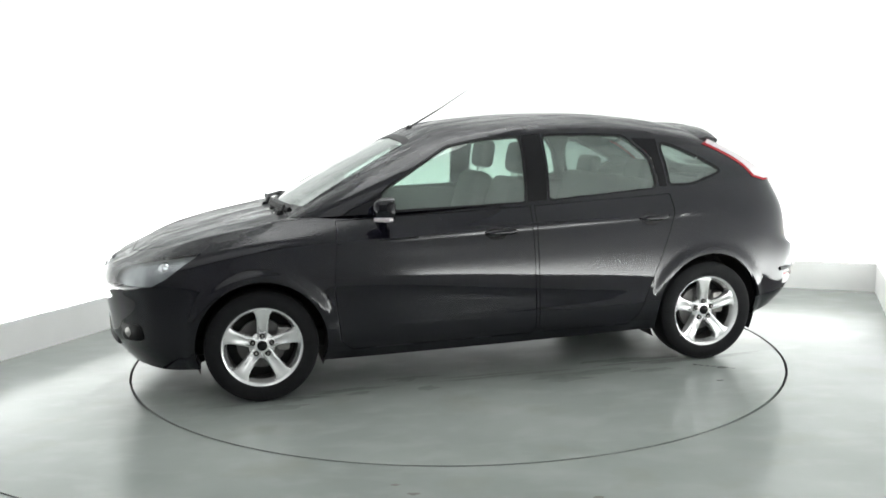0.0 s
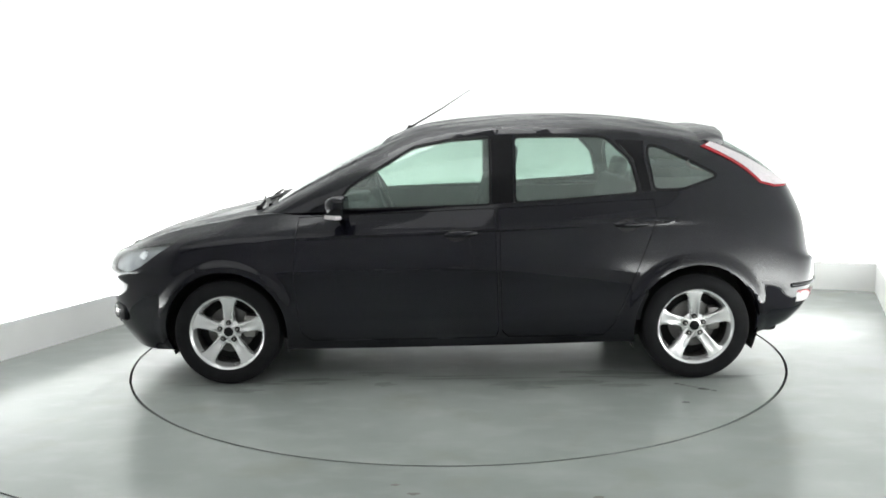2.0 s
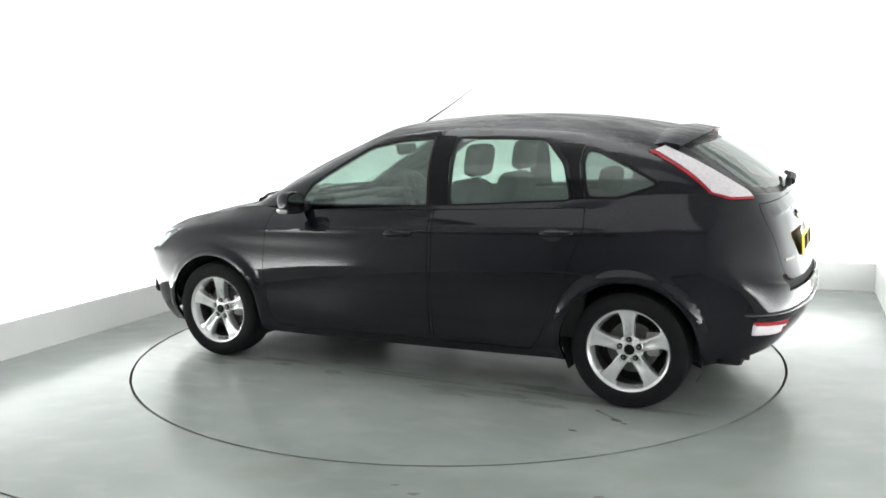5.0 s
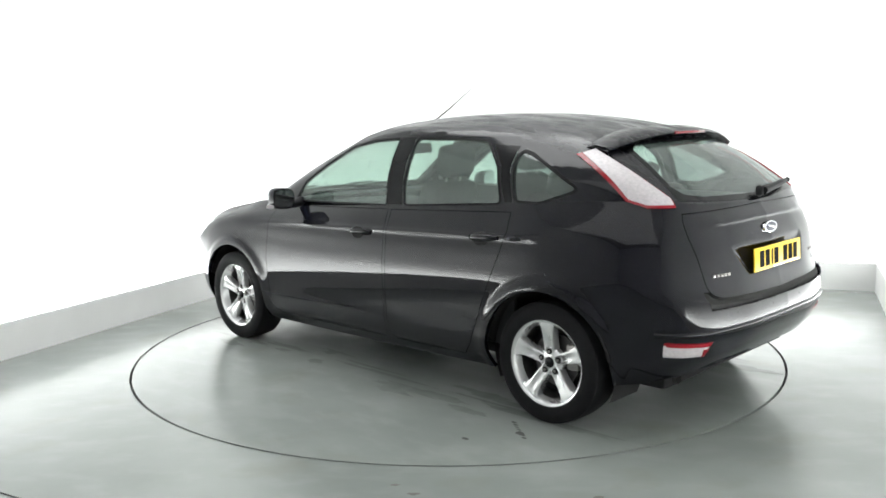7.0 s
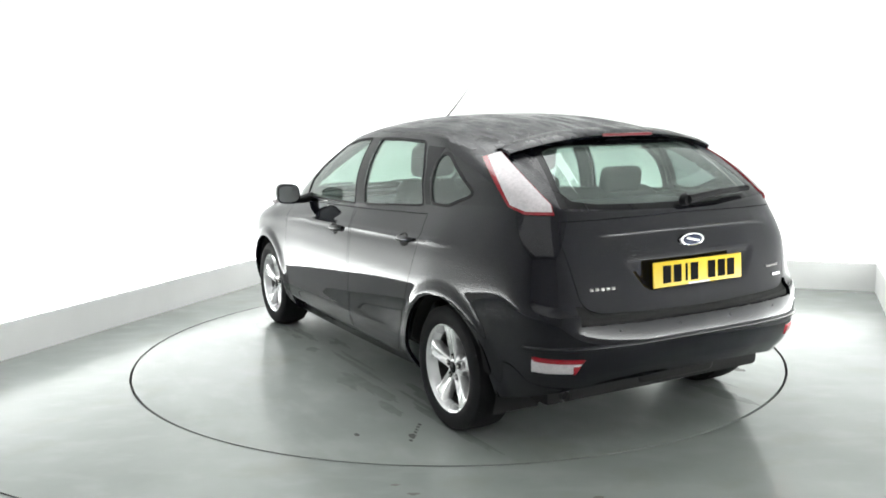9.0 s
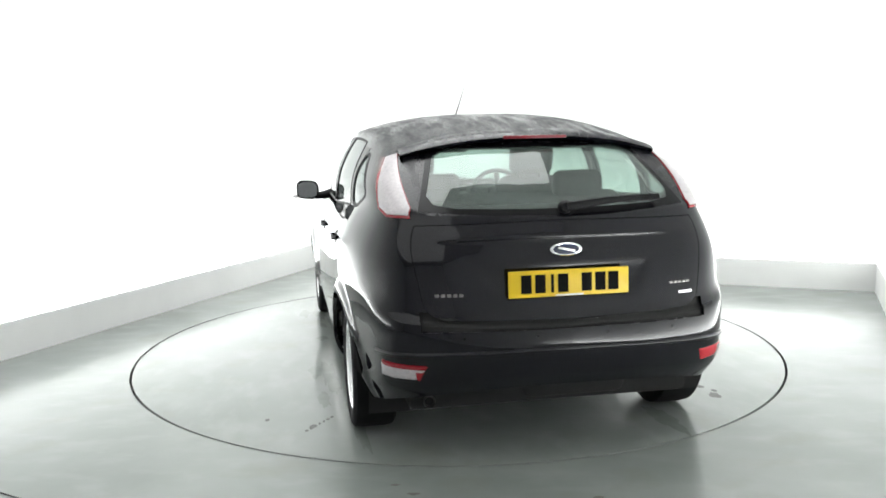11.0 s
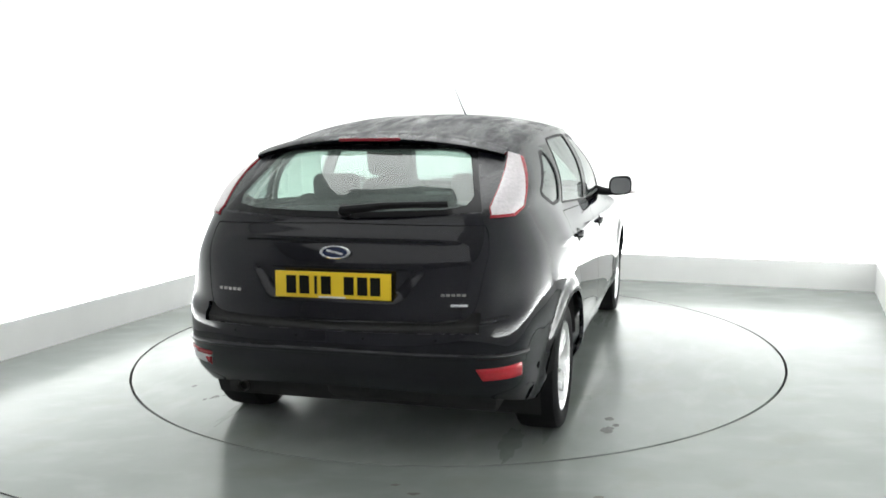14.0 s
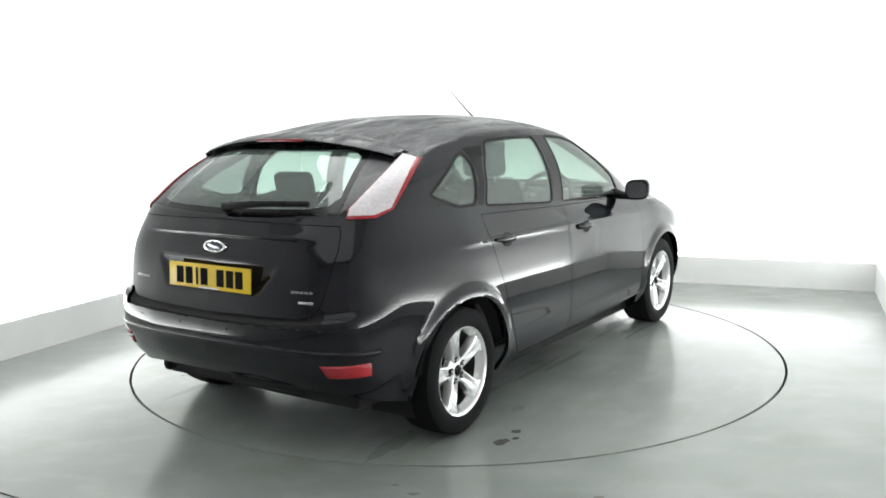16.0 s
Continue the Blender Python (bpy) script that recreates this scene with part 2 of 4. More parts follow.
def tube_bm(points, radius, sides=8, end_radius=None):
    bm = bmesh.new()
    pts = [Vector(p) for p in points]
    rings = []
    for i, p in enumerate(pts):
        d = (pts[min(i + 1, len(pts) - 1)] - pts[max(i - 1, 0)]).normalized()
        side = d.cross(Vector((0.31, 0.17, 0.93))).normalized()
        up = d.cross(side)
        k = i / (len(pts) - 1)
        r = radius if end_radius is None else radius + (end_radius - radius) * k
        rings.append([bm.verts.new(p + (side * math.cos(2 * math.pi * j / sides) + up * math.sin(2 * math.pi * j / sides)) * r) for j in range(sides)])
    for a, b in zip(rings, rings[1:]):
        for j in range(sides):
            bm.faces.new((a[j], a[(j + 1) % sides], b[(j + 1) % sides], b[j]))
    bm.faces.new(rings[0][::-1])
    bm.faces.new(rings[-1])
    bmesh.ops.recalc_face_normals(bm, faces=bm.faces[:])
    return bm


# ---- the room ----
def wall(name, a, b, inward, height, mat, label, thick=0.2, base=0.0):
    a, b = Vector(a), Vector(b)
    bm = bmesh.new()
    out = -Vector(inward) * thick
    low = [a, b, b + out, a + out]
    vs = [bm.verts.new((p.x, p.y, z)) for z in (base, height) for p in low]
    for f in ((0, 1, 2, 3), (4, 5, 6, 7), (0, 1, 5, 4), (1, 2, 6, 5), (2, 3, 7, 6), (3, 0, 4, 7)):
        bm.faces.new([vs[i] for i in f])
    bmesh.ops.recalc_face_normals(bm, faces=bm.faces[:])
    return thing(name, bm, mat, label, "wall", kind="structure", smooth=False)


def skirting(a, b, inward, height=0.236, thick=0.03):
    """A low white board along the foot of a wall, with an eased top edge."""
    a, b, n = Vector(a), Vector(b), Vector(inward)
    d = (b - a).normalized()
    bm = bmesh.new()
    section = [(0.0, 0.0), (thick, 0.0), (thick, height - 0.006), (thick - 0.006, height), (0.0, height)]
    rings = [[bm.verts.new(p + n * s + Vector((0, 0, z))) for s, z in section] for p in (a, b)]
    for i in range(5):
        j = (i + 1) % 5
        bm.faces.new((rings[0][i], rings[1][i], rings[1][j], rings[0][j]))
    bm.faces.new(rings[0])
    bm.faces.new(rings[1][::-1])
    bmesh.ops.recalc_face_normals(bm, faces=bm.faces[:])
    return thing("baseboard", bm, SKIRT, "low off-white board standing before the wall, hiding its lights", "baseboard", kind="structure", smooth=False)


WALL_CORNER = CORNER - LEFT_IN * COVE - BACK_IN * COVE
WALL_RIGHT = RIGHT_CORNER - BACK_IN * COVE - RIGHT_IN * COVE
WALL_END = RIGHT_END - RIGHT_IN * COVE
wall("wall_left", FRONT_LEFT - LEFT_IN * COVE - LEFT_DIR * 0.9, WALL_CORNER + LEFT_DIR * 0.2, LEFT_IN, CEIL, WALL, "plain bright white painted studio wall")
wall("wall_back", WALL_CORNER - BACK_DIR * 0.3, WALL_RIGHT + BACK_DIR * 0.3, BACK_IN, CEIL, WALL, "plain bright white painted studio wall")
wall("wall_right", WALL_END - RIGHT_DIR * 0.6, WALL_RIGHT + RIGHT_DIR * 0.2, RIGHT_IN, CEIL, WALL, "plain bright white painted studio wall")
# unseen end wall, added; its grey sets what the car's paint reflects
wall("wall_front", FRONT_LEFT - Vector((1.4, COVE, 0)), FRONT_RIGHT + Vector((0.5, -COVE, 0)), FRONT_IN, CEIL, END_GREY, "added grey wall behind the camera, unseen, mirrored in the car's paint")
skirting(FRONT_LEFT, CORNER, -LEFT_IN)
skirting(CORNER, RIGHT_CORNER, -BACK_IN)
skirting(RIGHT_END, RIGHT_CORNER, -RIGHT_IN)

RADIUS = 2.039


def ring_floor():
    """The floor sheet with a round opening for the turntable."""
    bm = bmesh.new()
    steps = 128
    inner = [bm.verts.new((RADIUS * math.cos(2 * math.pi * i / steps), RADIUS * math.sin(2 * math.pi * i / steps), 0)) for i in range(steps)]
    mid = [bm.verts.new((v.co.x * 1.25, v.co.y * 1.25, 0)) for v in inner]
    outer = [bm.verts.new((v.co.x * 7, v.co.y * 7, 0)) for v in inner]
    for a, b in ((inner, mid), (mid, outer)):
        for i in range(steps):
            j = (i + 1) % steps
            bm.faces.new((a[i], b[i], b[j], a[j]))
    low = [bm.verts.new((v.co.x, v.co.y, -0.05)) for v in inner]
    for i in range(steps):
        j = (i + 1) % steps
        bm.faces.new((low[i], inner[i], inner[j], low[j]))
    pit = bm.faces.new(low)
    return bm


floor_ob = thing("floor", ring_floor(), FLOOR, "glossy grey-green painted concrete floor with soft reflections", "floor", kind="structure", smooth=False)
floor_ob.data.materials.append(GAP_SHADE)
for face in floor_ob.data.polygons:
    if face.center.z < -0.01:
        face.material_index = 1
bmc = box_bm((26, 26, 0.2), (0, -2, CEIL + 0.1))
thing("ceiling", bmc, CEILING, "plain white painted ceiling", "ceiling", kind="structure", smooth=False)

bmj = box_bm((1.6, 0.006, 0.004), (0, 0, 0.001))
joint = thing("floor_joint", bmj, GAP_SHADE, "thin dark joint line in the painted floor", "floor joint", kind="structure", smooth=False)
joint.matrix_basis = pose(-2.2, -2.075, 0, 0, 0, -28.4)

# ---- the turntable ----
turntable = new("turntable")
tagged(turntable, "round grey-green painted vehicle turntable flush with the floor", "turntable")
disc = lathe_bm([(0.0, 0.0), (1.2, 0.0), (RADIUS - 0.0145, 0.0), (RADIUS - 0.014, -0.004), (RADIUS - 0.014, -0.045), (0.0, -0.045)], 160, "z")
part("disc", disc, FLOOR, turntable)

# ---- the car: x forward, y to its left, z up, from the ground midway between the axles ----
CAR_AT = Vector((-0.033, -0.048, 0.0))
car = new("car")
tagged(car, "black metallic five-door hatchback car with silver alloy wheels, wet from rain", "car")

# Design lines of one half, from the middle of the nose to the middle of the tail.
SILL = [(2.06, 0, .20), (2.02, .42, .20), (1.86, .70, .19), (1.66, .80, .19), (1.32, .83, .20), (.86, .82, .19), (-.2, .82, .20), (-.95, .82, .215), (-1.32, .83, .23), (-1.68, .775, .25), (-1.92, .66, .31), (-2.02, .36, .35), (-2.04, 0, .36)]
LOW = [(2.14, 0, .30), (2.085, .44, .30), (1.915, .735, .30), (1.68, .855, .30), (1.32, .890, .32), (.86, .882, .31), (-.2, .887, .32), (-.95, .886, .33), (-1.32, .882, .34), (-1.70, .81, .35), (-1.96, .71, .39), (-2.07, .38, .42), (-2.09, 0, .43)]
MID = [(2.165, 0, .44), (2.104, .455, .44), (1.938, .756, .44), (1.68, .88, .45), (1.32, .911, .46), (.86, .895, .45), (-.2, .900, .46), (-.95, .898, .47), (-1.32, .899, .48), (-1.72, .822, .49), (-2.00, .71, .51), (-2.11, .39, .52), (-2.135, 0, .525)]
HIGH = [(2.178, 0, .57), (2.120, .46, .57), (1.948, .766, .58), (1.68, .88, .60), (1.32, .908, .62), (.86, .896, .61), (-.2, .901, .62), (-.95, .899, .63), (-1.32, .896, .65), (-1.73, .832, .66), (-2.00, .71, .650), (-2.10, .40, .635), (-2.125, 0, .630)]
STEP = [(2.184, 0, .635), (2.127, .455, .640), (1.955, .772, .655), (1.68, .87, .70), (1.32, .895, .735), (.86, .8890, .725), (-.2, .8940, .735), (-.95, .8920, .745), (-1.32, .884, .77), (-1.74, .824, .78), (-1.975, .69, .705), (-2.076, .40, .678), (-2.096, 0, .668)]
SHOULDER = [(2.152, 0, .69), (2.090, .445, .71), (1.918, .745, .74), (1.66, .835, .79), (1.32, .862, .845), (.88, .868, .855), (-.2, .873, .875), (-.95, .869, .90), (-1.34, .855, .93), (-1.74, .792, .93), (-1.945, .665, .90), (-2.02, .38, .89), (-2.045, 0, .885)]
BELT = [(2.06, 0, .735), (1.99, .40, .755), (1.84, .64, .805), (1.62, .715, .87), (1.32, .73, .925), (1.00, .755, .965), (-.2, .822, 1.005), (-.95, .80, 1.05), (-1.36, .780, 1.085), (-1.72, .722, 1.095), (-1.88, .595, 1.085), (-1.95, .32, 1.07), (-1.97, 0, 1.065)]
SCREEN_BASE = [(1.20, 0, .975), (1.15, .42, .97), (1.00, .755, .965)]
ROOF = [(.36, 0, 1.405), (.335, .39, 1.392), (.21, .635, 1.370), (-.25, .670, 1.415), (-.80, .66, 1.40), (-1.15, .645, 1.365), (-1.42, .622, 1.32), (-1.50, .50, 1.335), (-1.54, .28, 1.36), (-1.555, 0, 1.37)]
HOOD_MID = [(2.06, .735), (1.98, .775), (1.86, .83), (1.66, .88), (1.40, .945), (1.20, .98)]
ROOF_MID = [(.36, 1.405), (.22, 1.44), (.06, 1.472), (-.35, 1.502), (-.75, 1.498), (-1.10, 1.465), (-1.38, 1.42), (-1.46, 1.40), (-1.52, 1.38), (-1.555, 1.37)]


def curve_at(keys, u):
    """A smooth line through the keys, at u spans from its start."""
    n = len(keys) - 1
    i = min(int(u), n - 1)
    t = u - i
    p = [np.array(keys[max(0, min(n, i + k))], float) for k in (-1, 0, 1, 2)]
    m1, m2 = (p[2] - p[0]) / 2, (p[3] - p[1]) / 2
    return ((2 * t ** 3 - 3 * t ** 2 + 1) * p[1] + (t ** 3 - 2 * t ** 2 + t) * m1 + (-2 * t ** 3 + 3 * t ** 2) * p[2] + (t ** 3 - t ** 2) * m2)


ARCHES = ((1.32, 0.346), (-1.32, 0.350))
AXLE_Z = 0.302
ARCH_Z = 0.312


def flare(p):
    """The swelling of the wings round the wheels, the pressed lines along the doors and the ridge under the tailgate glass."""
    x, y, z = p
    for cx, r in ARCHES:
        d = math.hypot(x - cx, z - ARCH_Z)
        if r - 0.05 < d < r + 0.07 and y > 0.5 and z > 0.2:
            k = 1 - max(0.0, (d - r - 0.02) / 0.05)
            y += 0.014 * k * k * (3 - 2 * k) if d > r else 0.014
    if -1.45 < x < 1.1 and 0.78 < z < 0.95 and y > 0.5:
        fade = min(1.0, (1.1 - x) * 4, (x + 1.45) * 5)
        y += 0.008 * fade * math.exp(-((z - 0.868 + 0.03 * x) / 0.013) ** 2)
    if -0.95 < x < 0.98 and z < 0.48 and y > 0.5:
        fade = min(1.0, (0.98 - x) * 5, (x + 0.95) * 5)
        y += fade * (0.006 * math.exp(-((z - 0.285) / 0.022) ** 2) + 0.0025 * math.exp(-((z - 0.375 + 0.01 * x) / 0.02) ** 2))
    if x < -1.80 and 0.95 < z < 1.08 and y < 0.56:
        lip = 0.994 - 0.03 * y * y
        slope = (lip + 0.062 - z) / 0.062 if z > lip else (z - lip + 0.020) / 0.020
        slope = max(0.0, min(1.0, slope))
        slope = slope * slope * (3 - 2 * slope)
        x -= 0.010 * min(1.0, (0.56 - y) * 8) * max(0.0, min(1.0, slope))
    return (x, y, z)


def sheet(bm, rows):
    grid = [[bm.verts.new(p) for p in row] for row in rows]
    for a, b in zip(grid, grid[1:]):
        for j in range(len(a) - 1):
            quad = [a[j], a[j + 1], b[j + 1], b[j]]
            spots = [q.co for q in quad]
            if (spots[0] - spots[2]).length > 1e-5 and (spots[1] - spots[3]).length > 1e-5:
                bm.faces.new(quad)


def half_shell():
    bm = bmesh.new()
    rails = [SILL, LOW, MID, HIGH, STEP, SHOULDER, BELT]
    us = [i / 20 for i in range(0, 241)]
    cols = [[tuple(curve_at(r, u)) for r in rails] for u in us]
    ups = [k / 12 for k in range(0, 60)] + [5 + k / 30 for k in range(0, 31)]
    rows = [[flare(curve_at(c, v)) for c in cols] for v in ups]
    sheet(bm, rows)
    # bonnet
    us = [i / 20 for i in range(0, 101)]
    edge = [curve_at(BELT, u) for u in us]
    middle = [curve_at(HOOD_MID, u) for u in us]
    rows = []
    for k in range(0, 13):
        w = k / 12
        row = []
        for e, c in zip(edge, middle):
            rise = 1 - (1 - w) ** 2.2
            swage = 0.010 * math.exp(-((w - 0.30) / 0.10) ** 2) * min(1, max(0, (2.0 - e[0]) * 4))
            row.append((e[0] + (c[0] - e[0]) * w, e[1] * (1 - w), e[2] + (c[1] - e[2]) * rise + swage))
        rows.append(row)
    sheet(bm, rows)
    # greenhouse: windscreen, side glass and tailgate glass in one band
    base = SCREEN_BASE + BELT[6:]
    top = ROOF
    n = len(base) - 1
    us = [i / 20 for i in range(0, n * 20 + 1)]
    rows = []
    for k in range(0, 13):
        w = k / 12
        row = []
        for u in us:
            b, t = curve_at(base, u), curve_at(top, u)
            p = b + (t - b) * w
            swell = 0.035 * math.sin(math.pi * w)
            p[0] += swell * (1.0 if u < 1 else max(0.0, 2 - u)) * 0.6 - swell * max(0.0, min(1.0, u - 7)) * 0.6
            p[1] += swell * (1 if 2 <= u <= 7 else max(0.0, min(1.0, u - 1 if u < 2 else 8 - u))) * 1.2
            p[2] += swell * 0.35 * (1 if u < 1.5 or u > 7.5 else 0)
            if u in (0, n):
                p[1] = 0
            row.append(tuple(p))
        rows.append(row)
    sheet(bm, rows)
    # roof
    rows = []
    edge = [curve_at(ROOF, u) for u in us]
    middle = [curve_at(ROOF_MID, u) for u in us]
    for k in range(0, 13):
        w = k / 12
        rise = 1 - (1 - w) ** 2.6
        rows.append([(e[0] + (c[0] - e[0]) * w, e[1] * (1 - w), e[2] + (c[1] - e[2]) * rise) for e, c in zip(edge, middle)])
    sheet(bm, rows)
    bmesh.ops.remove_doubles(bm, verts=bm.verts[:], dist=0.0004)
    return bm


def full_shell():
    bm = half_shell()
    for v in bm.verts:
        if abs(v.co.y) < 0.0006:
            v.co.y = 0
    twin = bmesh.ops.duplicate(bm, geom=bm.faces[:])
    verts = [g for g in twin["geom"] if isinstance(g, bmesh.types.BMVert)]
    faces = [g for g in twin["geom"] if isinstance(g, bmesh.types.BMFace)]
    for v in verts:
        v.co.y = -v.co.y
    bmesh.ops.reverse_faces(bm, faces=faces)
    bmesh.ops.remove_doubles(bm, verts=bm.verts[:], dist=0.0004)
    bmesh.ops.recalc_face_normals(bm, faces=bm.faces[:])
    return bm


SIDE_L = (Vector((1, 0, 0)), Vector((0, 0, 1)), Vector((0, 1, 0)))
SIDE_R = (Vector((1, 0, 0)), Vector((0, 0, 1)), Vector((0, -1, 0)))
BACK = (Vector((0, 1, 0)), Vector((0, 0, 1)), Vector((-1, 0, 0)))
FRONT = (Vector((0, 1, 0)), Vector((0, 0, 1)), Vector((1, 0, 0)))
TOP = (Vector((1, 0, 0)), Vector((0, 1, 0)), Vector((0, 0, 1)))


def slant(sx, sy):
    n = Vector((sx, sy, 0)).normalized()
    return (Vector((-n.y, n.x, 0)), Vector((0, 0, 1)), n)


def shrink(poly, d):
    """A convex outline moved inward by d."""
    n = len(poly)
    area = sum(poly[i][0] * poly[(i + 1) % n][1] - poly[(i + 1) % n][0] * poly[i][1] for i in range(n))
    s = 1 if area > 0 else -1
    out = []
    for i in range(n):
        p0, p1, p2 = (Vector(poly[j % n]) for j in (i - 1, i, i + 1))
        n1, n2 = (Vector((-(b - a).y, (b - a).x)).normalized() * s for a, b in ((p0, p1), (p1, p2)))
        k = (n1 + n2).normalized()
        out.append(tuple(p1 + k * d / max(0.35, k.dot(n1))))
    return out


def carve(bm, poly, frame_axes, facing=0.15, where=None, faces=None):
    """Cut a convex outline, seen along the third axis, into the sheet; return the faces inside it."""
    right, up, out = frame_axes
    area = sum(poly[i][0] * poly[(i + 1) % len(poly)][1] - poly[(i + 1) % len(poly)][0] * poly[i][1] for i in range(len(poly)))
    if area < 0:
        poly = poly[::-1]
    bm.normal_update()
    lo = [min(p[k] for p in poly) for k in (0, 1)]
    hi = [max(p[k] for p in poly) for k in (0, 1)]

    def near(f):
        a = [v.co.dot(right) for v in f.verts]
        b = [v.co.dot(up) for v in f.verts]
        return max(a) >= lo[0] and min(a) <= hi[0] and max(b) >= lo[1] and min(b) <= hi[1]
    inside = [f for f in (faces or bm.faces) if f.is_valid and f.normal.dot(out) > facing and near(f) and (where is None or where(f.calc_center_median()))]
    n = len(poly)
    for i in range(n):
        a, b = Vector(poly[i]), Vector(poly[(i + 1) % n])
        d = b - a
        if d.length < 1e-6:
            continue
        nrm = (right * -d.y + up * d.x).normalized()
        spot = right * a.x + up * a.y
        geom = set(inside)
        for f in inside:
            geom.update(f.edges)
            geom.update(f.verts)
        res = bmesh.ops.bisect_plane(bm, geom=list(geom), dist=1e-5, plane_co=spot, plane_no=nrm)
        cand = {g for g in res["geom"] if isinstance(g, bmesh.types.BMFace)} | {f for f in inside if f.is_valid}
        inside = [f for f in cand if (f.calc_center_median() - spot).dot(nrm) > 0]
    return inside


def lift(bm, faces, push=0.0, rim=0.0):
    """Take faces out of the sheet as a mesh of their own, moved along their normals, with turned-in edges."""
    faces = [f for f in faces if f.is_valid]
    piece = bmesh.new()
    seen = {}
    bm.normal_update()
    for f in faces:
        vs = []
        for v in f.verts:
            if v not in seen:
                seen[v] = piece.verts.new(v.co + v.normal * push)
            vs.append(seen[v])
        try:
            piece.faces.new(vs)
        except ValueError:
            pass
    bmesh.ops.delete(bm, geom=faces, context="FACES")
    if rim:
        turn_in(piece, rim)
    return piece


def turn_in(bm, depth):
    """Fold the open edges inward, so that a sheet shows a thickness."""
    bm.normal_update()
    edges = [e for e in bm.edges if e.is_boundary]
    inward = {v: -v.normal.copy() for e in edges for v in e.verts}
    res = bmesh.ops.extrude_edge_only(bm, edges=edges)
    fresh = [g for g in res["geom"] if isinstance(g, bmesh.types.BMVert)]
    old = {tuple(round(c, 6) for c in v.co): k for v, k in inward.items()}
    for v in fresh:
        v.co += old.get(tuple(round(c, 6) for c in v.co), Vector((0, 0, 0))) * depth
    bmesh.ops.recalc_face_normals(bm, faces=bm.faces[:])


def circle(cx, cz, r, n=40):
    return [(cx + r * math.cos(2 * math.pi * i / n), cz + r * math.sin(2 * math.pi * i / n)) for i in range(n)]


shell = full_shell()

# wheel openings
for axes in (SIDE_L, SIDE_R):
    for cx, r in ARCHES:
        hole = carve(shell, circle(cx, ARCH_Z, r), axes, facing=-0.4, where=lambda c: c.z < 0.8 and abs(c.y) > 0.45)
        bmesh.ops.delete(shell, geom=[f for f in hole if f.is_valid], context="FACES")

def rounded(outline, reach):
    """A convex outline with its corners eased over the given reach."""
    out, n = [], len(outline)
    for i in range(n):
        a, b, c = (Vector(outline[k % n]) for k in (i - 1, i, i + 1))
        p = b + (a - b).normalized() * min(reach, 0.42 * (a - b).length)
        q = b + (c - b).normalized() * min(reach, 0.42 * (c - b).length)
        for t in (0.0, 0.33, 0.67, 1.0):
            out.append(tuple(p * (1 - t) ** 2 + b * 2 * t * (1 - t) + q * t * t))
    return out


FRONT_GLASS = rounded([(.70, .985), (.62, 1.105), (.43, 1.222), (.25, 1.325), (.05, 1.361), (-.175, 1.374), (-.175, 1.005)], 0.02)
BACK_GLASS = rounded([(-.315, 1.012), (-.315, 1.376), (-.58, 1.376), (-.83, 1.364), (-.955, 1.235), (-1.00, 1.055)], 0.035)
QUARTER = rounded([(-1.085, 1.068), (-1.048, 1.275), (-1.068, 1.318), (-1.13, 1.306), (-1.29, 1.228), (-1.435, 1.150), (-1.425, 1.128), (-1.24, 1.068)], 0.03)
FRONT_DOOR = [(.93, .60), (.90, .945), (-.20, .985), (-.215, .30), (-.20, .255), (.84, .245), (.90, .30)]
REAR_DOOR = [(-.232, .30), (-.222, .985), (-1.08, 1.02), (-1.09, .93), (-1.06, .83), (-.86, .33), (-.80, .26), (-.27, .255)]

